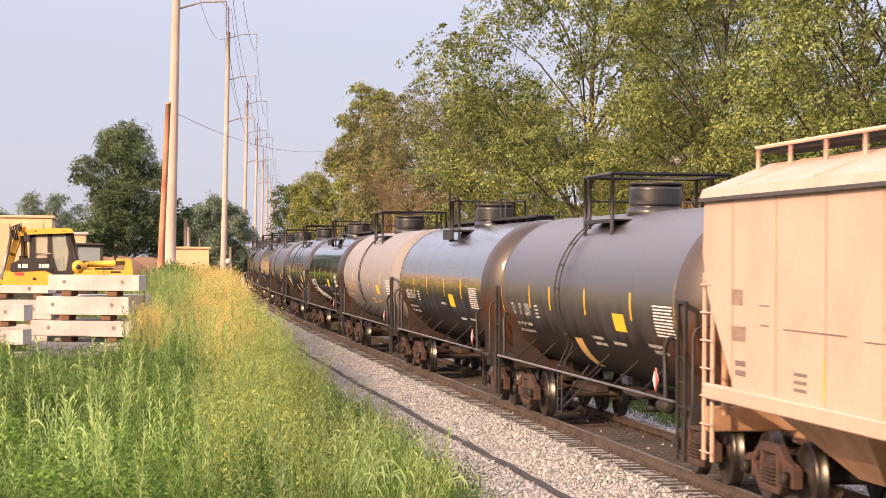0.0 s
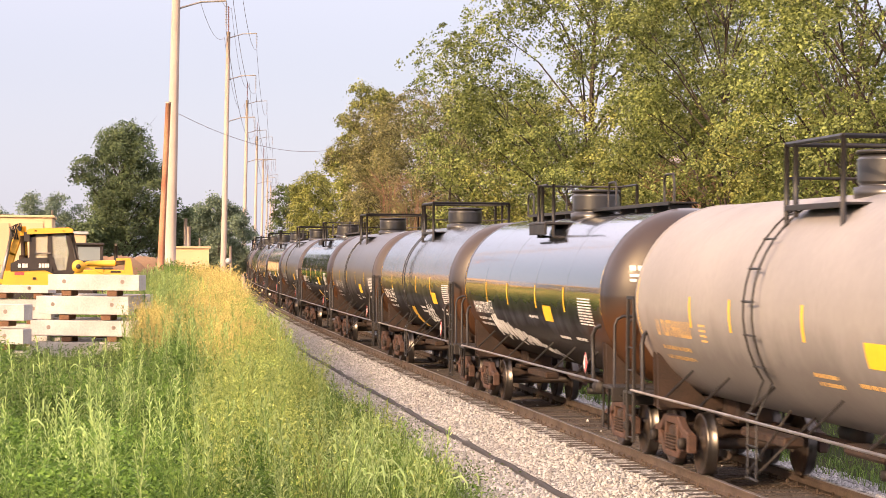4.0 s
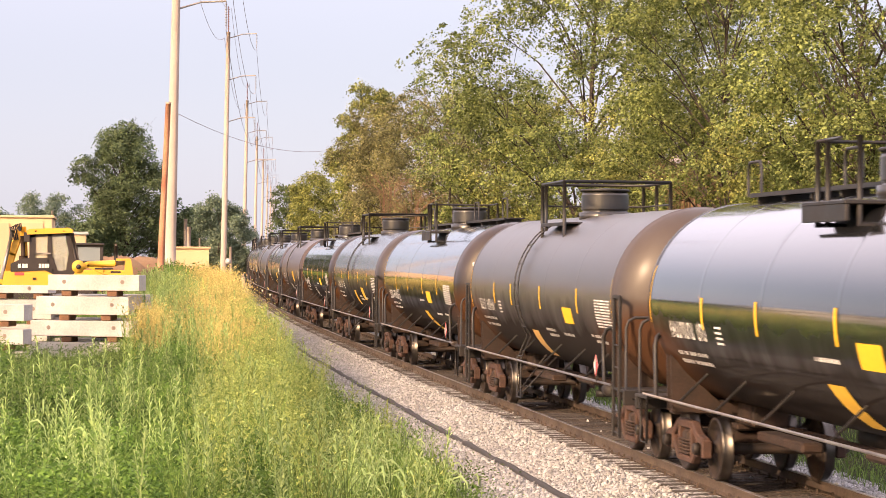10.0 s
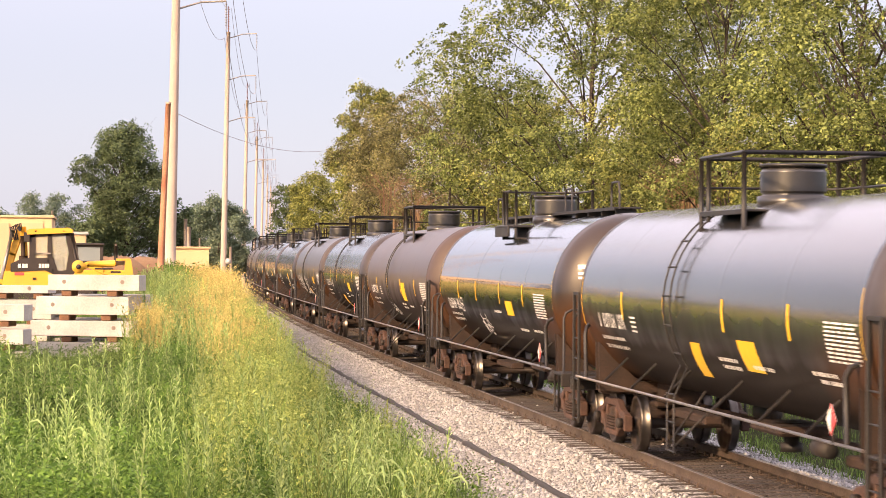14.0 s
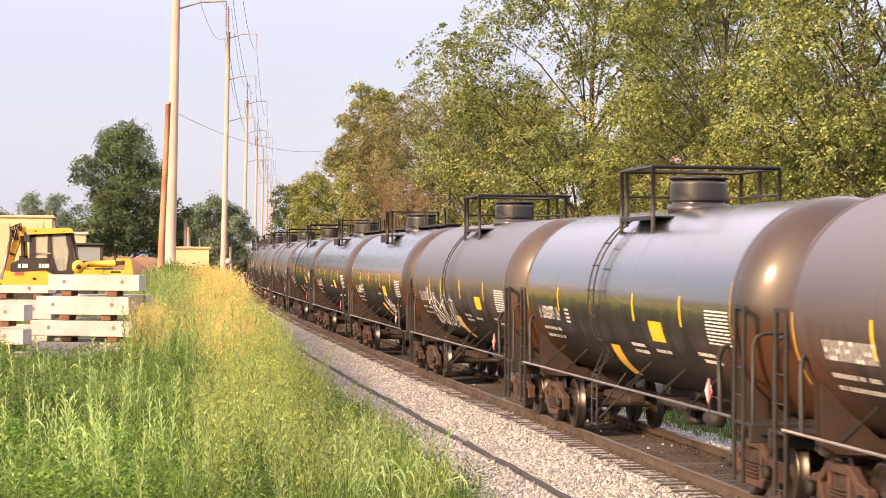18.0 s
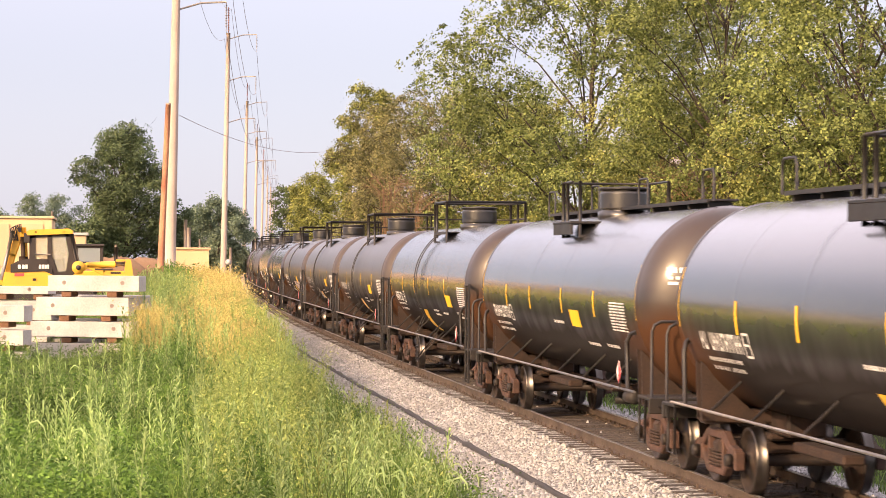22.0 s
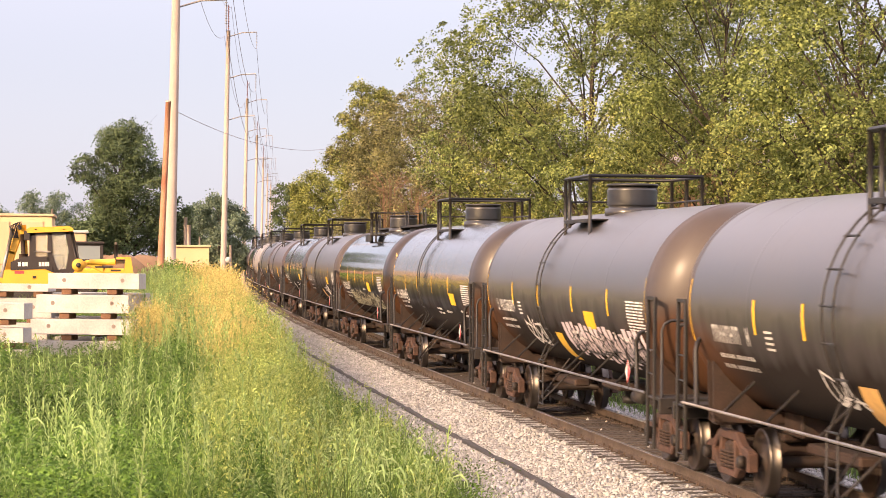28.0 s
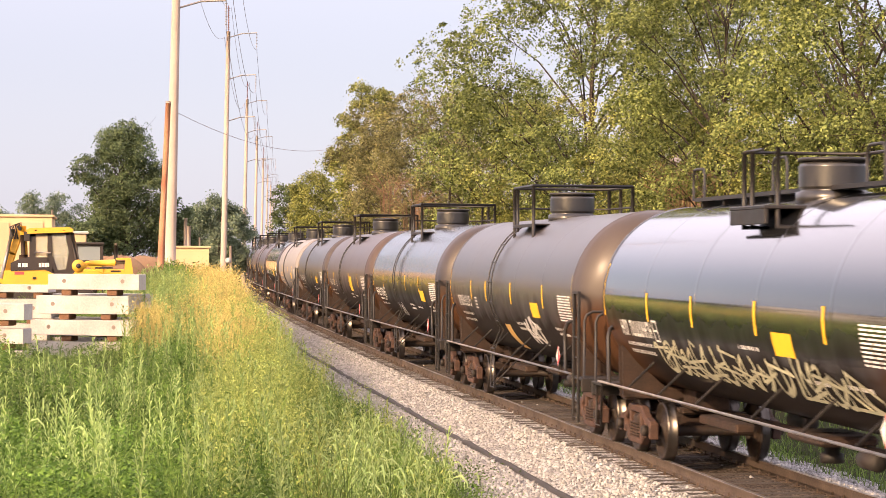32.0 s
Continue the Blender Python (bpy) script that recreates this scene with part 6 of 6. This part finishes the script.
def blades(pts, h, w, rng, bend=0.45):
    if h > 0.25:
        low = np.clip((430 - seen_px(pts)) / 200, 0, 1) * np.clip((50 - pts[:, 1]) / 8, 0, 1)
        pts = pts[rng.uniform(size=len(pts)) < (0.3 + 0.9 * vigour(pts)) * (1 - 0.68 * low)]
    n = len(pts)
    z = ground_z(pts[:, 0], pts[:, 1]) - 0.03
    B = np.stack([pts[:, 0], pts[:, 1], z], 1)
    a = rng.uniform(0, 2 * np.pi, n)
    side = np.stack([np.cos(a), np.sin(a), 0 * a], 1)
    hh = h * rng.uniform(0.45, 1.25, (n, 1)) * (0.25 + 0.9 * vigour(pts)[:, None])
    ww = w * rng.uniform(0.7, 1.3, (n, 1))
    t = rng.normal(size=(n, 3)) * bend
    t[:, 2] = 0
    up = np.array([0, 0, 1.0])
    mid = B + (up * 0.6 + t * 0.3) * hh
    tip = B + (up * 0.92 + t) * hh
    V = np.stack([B - side * ww, B + side * ww, mid + side * ww * 0.8, mid - side * ww * 0.8, tip], 1).reshape(-1, 3)
    k = np.arange(n)[:, None] * 5
    F4 = k + np.array([[0, 1, 2, 3]])
    F3 = k + np.array([[3, 2, 4]])
    F = np.concatenate([np.concatenate([F4[:, :3], F4[:, [0, 2, 3]]]), F3])
    return V, F


def template_leafy(rng):
    """One upright weed: thin stem with narrow leaves all the way up."""
    V, F = [], []

    def tri(a, b, c):
        F.append((len(V), len(V) + 1, len(V) + 2))
        V.extend((a, b, c))

    for k in range(5):
        z0, z1 = k * 0.2, (k + 1) * 0.2
        tri((-0.006, 0, z0), (0.006, 0, z0), (0.004, 0.002, z1))
        tri((-0.006, 0, z0), (0.004, 0.002, z1), (-0.004, 0, z1))
    for k in range(46):
        z = 0.1 + 0.88 * k / 46
        a = k * 2.4
        ln = 0.1 * (1.2 - z) * rng.uniform(0.7, 1.2) + 0.02
        dx, dy = math.cos(a), math.sin(a)
        px_, py_ = -dy * 0.008, dx * 0.008
        m = (dx * ln * 0.5, dy * ln * 0.5, z + 0.06)
        tri((0, 0, z), (m[0] + px_, m[1] + py_, m[2]), (m[0] - px_, m[1] - py_, m[2]))
        tri((m[0] + px_, m[1] + py_, m[2]), (dx * ln, dy * ln, z + 0.075), (m[0] - px_, m[1] - py_, m[2]))
    return np.array(V), np.array(F)


def template_bushy(rng):
    """One bushy weed: a dome of small forked leaves on short stems."""
    V, F = [], []
    for k in range(9):
        a, r = rng.uniform(0, 6.28), rng.uniform(0.1, 0.42)
        tip = np.array([math.cos(a) * r, math.sin(a) * r, rng.uniform(0.55, 1.0) * (1 - r * 0.5)])
        n = len(V)
        V += [np.array([-0.006, 0, 0]), np.array([0.006, 0, 0]), tip]
        F.append((n, n + 1, n + 2))
        for q in range(13):
            c = tip * rng.uniform(0.4, 1.05) + rng.normal(size=3) * 0.06
            d = rng.normal(size=3)
            d[2] = abs(d[2]) * 0.5
            d *= rng.uniform(0.06, 0.12) / np.linalg.norm(d)
            e = np.cross(d, rng.normal(size=3))
            e *= 0.02 / np.linalg.norm(e)
            n = len(V)
            V += [c, c + d * 0.5 + e, c + d, c + d * 0.5 - e]
            F += [(n, n + 1, n + 2), (n, n + 2, n + 3)]
    return np.array(V), np.array(F)


def template_plume(rng):
    """One dry weed: a fan of thin stems that end in feathery tufts."""
    V, F = [], []
    for k in range(7):
        a, t = rng.uniform(0, 6.28), rng.uniform(0.05, 0.32)
        tip = np.array([math.cos(a) * t, math.sin(a) * t, rng.uniform(0.75, 1.0)])
        n = len(V)
        V += [np.array([-0.005, 0, 0]), np.array([0.005, 0, 0]), tip]
        F.append((n, n + 1, n + 2))
        for q in range(46):
            u = rng.uniform(0.35, 1.05)
            c = tip * u + rng.normal(size=3) * 0.045
            dv = rng.normal(size=3) * 0.024 + np.array([0, 0, 0.01])
            ev = dv * 0.5 + rng.normal(size=3) * 0.008
            n = len(V)
            V += [c, c + dv, c + ev]
            F.append((n, n + 1, n + 2))
    return np.array(V), np.array(F)


def template_foxtail(rng):
    """One foxtail: an arched stem with a nodding seed head."""
    V, F = [], []
    pts = [np.array(p) for p in ((0, 0, 0), (0.02, 0, 0.4), (0.06, 0, 0.75), (0.14, 0, 0.95), (0.24, 0, 0.98), (0.32, 0, 0.9), (0.35, 0, 0.8))]
    rad = [0.004, 0.004, 0.003, 0.008, 0.016, 0.013, 0.005]
    for i, (p, r) in enumerate(zip(pts, rad)):
        for k in range(5):
            w = 2 * math.pi * k / 5
            V.append(p + np.array([r * 0.5 * math.cos(w), r * math.cos(w), r * math.sin(w)]))
    for i in range(len(pts) - 1):
        for k in range(5):
            a, b = i * 5 + k, i * 5 + (k + 1) % 5
            F += [(a, b, b + 5), (a, b + 5, a + 5)]
    return np.array(V), np.array(F)


def sow(name, label, templates, pts, h0, h1, mat, rng, category, wide=1.0):
    """Many turned and scaled copies of a few plants, joined into one mesh."""
    AV, AF, off = [], [], 0
    z = ground_z(pts[:, 0], pts[:, 1]) - 0.02
    pick = rng.randint(0, len(templates), len(pts))
    for t, (tv, tf) in enumerate(templates):
        idx = np.where(pick == t)[0]
        if not len(idx):
            continue
        a = rng.uniform(0, 2 * np.pi, len(idx))
        edge = np.clip((-3.5 - pts[idx, 0] + np.interp(pts[idx, 1], _Y, _X)) / 1.8, 0.45, 1.0)
        edge *= 1 - 0.7 * (np.abs(seen_px(pts[idx]) - 110) < 110) * (np.abs(pts[idx, 1] - 48) < 8)
        s = rng.uniform(h0, h1, len(idx)) * edge
        sw = s * wide
        ca, sa = np.cos(a), np.sin(a)
        ln = rng.normal(size=(len(idx), 2)) * 0.1
        X = (tv[None, :, 0] * ca[:, None] - tv[None, :, 1] * sa[:, None]) * sw[:, None] + tv[None, :, 2] * ln[:, :1] * s[:, None] + pts[idx, 0][:, None]
        Y = (tv[None, :, 0] * sa[:, None] + tv[None, :, 1] * ca[:, None]) * sw[:, None] + tv[None, :, 2] * ln[:, 1:] * s[:, None] + pts[idx, 1][:, None]
        Z = tv[None, :, 2] * s[:, None] + z[idx][:, None]
        AV.append(np.stack([X, Y, Z], -1).reshape(-1, 3))
        AF.append((tf[None] + (np.arange(len(idx)) * len(tv))[:, None, None]).reshape(-1, 3) + off)
        off += len(idx) * len(tv)
    return tagged(part(name, sheet_mesh(name, np.concatenate(AV), np.concatenate(AF)), mat), label, category, kind="stuff")


RG = np.random.RandomState(21)
GRASS = [blades(tufts(105000, 30, -40, 880, 20, 62, RG, 1.2), 0.3, 0.0052, RG, 0.6), blades(scatter(60000, -40, 880, 20, 60, RG, 1.2), 0.28, 0.006, RG, 0.7),
         blades(tufts(15000, 16, -40, 880, 20, 60, RG, 1.2, -4.4, 0.08), 0.7, 0.005, RG, 0.3), blades(tufts(3000, 5, 200, 800, 21, 56, RG, 1.0, -4.5, 0.035), 0.9, 0.0055, RG, 0.12), blades(tufts(34000, 24, -40, 560, 55, 130, RG, 1.0), 0.5, 0.012, RG, 0.5),
         blades(tufts(24000, 24, -60, 440, 125, 260, RG, 1.0, -4.5, 0.4), 0.7, 0.03, RG, 0.5)]
gv_, gf_, off_ = [], [], 0
for bv, bf in GRASS:
    gv_.append(bv), gf_.append(bf + off_)
    off_ += len(bv)
tagged(part("grass", sheet_mesh("grass", np.concatenate(gv_), np.concatenate(gf_)), G_BLADE), "tall unmown green grass on the bank", "grass", kind="stuff")
def ground_cover():
    """Low small-leaved plants between the grass."""
    rng = np.random.RandomState(31)
    pts = tufts(120000, 40, -40, 870, 20, 58, rng, 1.3, -4.0, 0.3)
    n = len(pts)
    P = np.stack([pts[:, 0], pts[:, 1], ground_z(pts[:, 0], pts[:, 1]) + 0.34 * rng.uniform(0, 1, n) ** 1.2], 1)
    u = rng.normal(size=(n, 3))
    u[:, 2] *= 0.5
    u /= np.linalg.norm(u, axis=1)[:, None]
    w = np.cross(u, rng.normal(size=(n, 3)))
    w /= np.linalg.norm(w, axis=1)[:, None]
    s = 0.04 * rng.uniform(0.5, 1.4, (n, 1))
    V = np.stack([P - u * s * 0.5, P + w * s * 0.3, P + u * s * 0.5, P - w * s * 0.3], 1).reshape(-1, 3)
    tagged(part("ground_cover", sheet_mesh("ground_cover", V, np.arange(4 * n).reshape(n, 4)), G_COVER), "low small-leaved green plants between the grass", "plants", kind="stuff")


ground_cover()
G_BUSH = leaf_material("bushy_weed_leaves", (0.04, 0.085, 0.014), (0.17, 0.28, 0.055), 0.35)
sow("bushy_weeds", "low bushy dark green weeds on the bank", [template_bushy(RG) for _ in range(5)],
    np.concatenate([scatter(1000, -40, 470, 21, 50, RG, 1.0), scatter(300, 450, 820, 22, 44, RG, 1.0, -4.8), blob(260, 300, 32, 68, 12, RG), blob(60, 315, 12, 58, 2, RG)]), 0.4, 0.8, G_BUSH, RG, "weeds")
sow("leafy_weeds", "upright green leafy weeds in the grass", [template_leafy(RG) for _ in range(3)],
    np.concatenate([tufts(420, 4, -40, 860, 21, 60, RG, 1.1, -4.6, 0.2), blob(110, 560, 120, 31, 5, RG, -4.6), blob(60, 495, 14, 44, 5, RG, -4.2), blob(60, 470, 14, 60, 6, RG, -4.2), scatter(800, 180, 520, 48, 100, RG, 1.0, -4.5), blob(420, 300, 35, 70, 16, RG)]), 0.55, 1.2, G_WEED, RG, "weeds", 1.25)
sow("golden_weeds", "dry golden weeds glowing in low sun on the bank", [template_plume(RG) for _ in range(5)],
    np.concatenate([blob(400, 390, 24, 70, 9, RG, -5.2), blob(70, 272, 13, 51, 2.0, RG), blob(130, 415, 22, 50, 3, RG), blob(40, 350, 14, 57, 3, RG)]),
    0.7, 1.25, G_GOLD, RG, "weeds")
sow("tall_golden_weeds", "tall dry golden weeds on the bank's crest", [template_plume(RG) for _ in range(5)], blob(800, 405, 22, 98, 11, RG, -5.0), 1.0, 1.7, G_GOLD, RG, "weeds")
sow("crest_weeds", "leafy dark green weeds on the bank's crest", [template_bushy(RG) for _ in range(3)] + [template_leafy(RG)],
    np.concatenate([blob(130, 325, 24, 106, 6, RG), blob(60, 352, 8, 104, 3, RG)]), 0.9, 1.7, G_BUSH, RG, "weeds")
sow("lime_weeds", "bright yellow-green weeds in low sun on the bank", [template_plume(RG) for _ in range(4)] + [template_leafy(RG)],
    np.concatenate([blob(260, 450, 28, 76, 16, RG, -5.2), blob(110, 330, 40, 70, 10, RG), blob(220, 455, 32, 48, 8, RG), blob(60, 430, 50, 33, 5, RG, -4.6), blob(45, 620, 80, 33, 6, RG, -4.7), blob(60, 500, 50, 42, 6, RG, -4.7)]),
    0.65, 1.35, G_LIME, RG, "weeds")
sow("foxtails", "nodding pale foxtail grass heads", [template_foxtail(RG)], np.concatenate([scatter(170, -30, 840, 23, 50, RG, 1.1), blob(420, 660, 90, 29, 4, RG, -4.4)]), 0.4, 0.85, G_HEAD, RG, "weeds")


def track_grass():
    """Thin grass along the far shoulder."""
    rng = np.random.RandomState(8)
    n = 42000
    s, e = 22 + 130 * rng.uniform(0, 1, n) ** 1.5, 2.7 + 6 * rng.uniform(0, 1, n) ** 1.3
    x, y, _ = track(s, e)
    V, F = blades(np.stack([x, y], 1), 0.5, 0.009, rng)
    tagged(part("shoulder_grass", sheet_mesh("shoulder_grass", V, F), G_BLADE), "rough grass on the far shoulder", "grass", kind="stuff")


track_grass()


def stones():
    rng = np.random.RandomState(9)
    n = 60000
    s = 24 + 70 * rng.uniform(0, 1, n) ** 1.7
    e = rng.uniform(-4.4, 3.2, n)
    keep = ~((np.abs(e) < 1.33) & (rng.uniform(size=n) < 0.995)) & ~(np.abs(np.abs(e) - 0.753) < 0.11) & ~((np.abs(e + 2.5) < 0.1) & (rng.uniform(size=n) < 0.85))
    s, e = s[keep], e[keep]
    n = len(s)
    x, y, _ = track(s, e)
    z = ground_z(x, y) + 0.004
    O = np.array([(1, 0, 0), (0, 1, 0), (-1, 0, 0), (0, -1, 0), (0, 0, 1), (0, 0, -1.0)])
    F = np.array([(0, 1, 4), (1, 2, 4), (2, 3, 4), (3, 0, 4), (1, 0, 5), (2, 1, 5), (3, 2, 5), (0, 3, 5)])
    q = rng.normal(size=(n, 3, 3))
    q, _r = np.linalg.qr(q)
    sc = rng.uniform(0.02, 0.055, (n, 1, 1)) * rng.uniform(0.6, 1.2, (n, 1, 3))
    V = np.einsum("nij,nkj->nki", q, (O[None] + 0.18 * rng.normal(size=(n, 6, 3))) * sc) + np.stack([x, y, z], 1)[:, None]
    FF = (F[None] + (np.arange(n) * 6)[:, None, None]).reshape(-1, 3)
    tagged(part("ballast_stones", sheet_mesh("ballast_stones", V.reshape(-1, 3), FF), M_STONE), "loose pale limestone ballast", "stones", kind="stuff")


stones()

# thin dark tube, half buried, for the dark line along the toe of the ballast
M_DARKLINE = material("dark_line_tone", (0.02, 0.019, 0.019), 0.7, 0.0, (0.06, 0.05, 0.045), 2.0, 20, 0.2, 0.7)
pp = []
for i in range(150):
    s = 20 + i * 0.9
    x, y, _ = track(s, -2.5 + 0.025 * math.sin(s * 0.35) + 0.008 * math.sin(s * 1.9))
    pp.append((float(x), float(y), gz(x, y) + 0.006 + 0.01 * math.sin(s * 1.3) + 0.012 * math.sin(s * 3.1)))
tagged(part("drain_pipe", Shape().tube(pp, [0.066 + 0.014 * math.sin(k * 2.3) * math.sin(k * 0.7) for k in range(len(pp))], 7), M_DARKLINE), "half-buried dark line along the gravel", "pipe")

# ---- ties, plates and spikes ----
bed = tagged(new("track_bed"), "weathered wooden ties with steel plates", "railway track", kind="structure")
TIE_MESHES = []
for k in range(4):
    rr = random.Random(40 + k)
    TIE_MESHES.append(Shape().box((0, 0, 0), (2.6 + rr.uniform(-0.06, 0.06), 0.225, 0.17), Matrix.Rotation(rr.uniform(-0.01, 0.01), 3, "Z"), 0.012).data("tie"))
    TIE_MESHES[-1].materials.append(M_TIE)
tie_rng = random.Random(4)
far_ties = Shape()
plates, spikes = Shape(), Shape()
for i in range(640):
    s = 18 + i * 0.5
    m = on_track(s + tie_rng.uniform(-0.03, 0.03), tie_rng.uniform(-0.05, 0.05), -0.262 + tie_rng.uniform(-0.008, 0.004))
    if i < 280:
        part("tie", TIE_MESHES[i % 4], None, bed, "", m)
        for e in (-0.753, 0.753):
            c = m @ Vector((e, 0, 0.09))
            plates.box(c, (0.34, 0.19, 0.014), m.to_3x3())
            for dx, dy in ((-0.1, -0.06), (0.1, 0.06)):
                spikes.box(m @ Vector((e + dx, dy, 0.125)), (0.03, 0.025, 0.06), m.to_3x3())
    else:
        far_ties.box(m.translation, (2.6, 0.225, 0.17), m.to_3x3())
part("far_ties", far_ties, M_TIE, bed)["kind"] = "stuff"
part("tie_plates", plates, M_RAILTOP, bed)["kind"] = "stuff"
part("spikes", spikes, M_RAILTOP, bed)["kind"] = "stuff"


def motions():
    """The train rolls by towards the camera at an even pace; every wheelset turns with it."""
    times = [float(t) for t in range(33)]
    for car, s16 in CARS:
        walk(car, [(t, on_track(train_s(s16, t))) for t in times])
    turn = SPEED / 0.457
    steps = [k / FPS for k in range(int(CLIP * FPS) + 1)]
    first = {}
    for ws in WHEELSETS:
        key = round(ws.location.y, 2)
        if key not in first:
            first[key] = ws
            y = ws.location.y
            walk(ws, [(t, pose(0, y, 0.457, math.degrees(turn * t) % 360)) for t in steps])
        else:
            like = first[key].animation_data
            ws.rotation_mode = "QUATERNION"
            ws.animation_data_create()
            ws.animation_data.action = like.action
            ws.animation_data.action_slot = like.action_slot


motions()
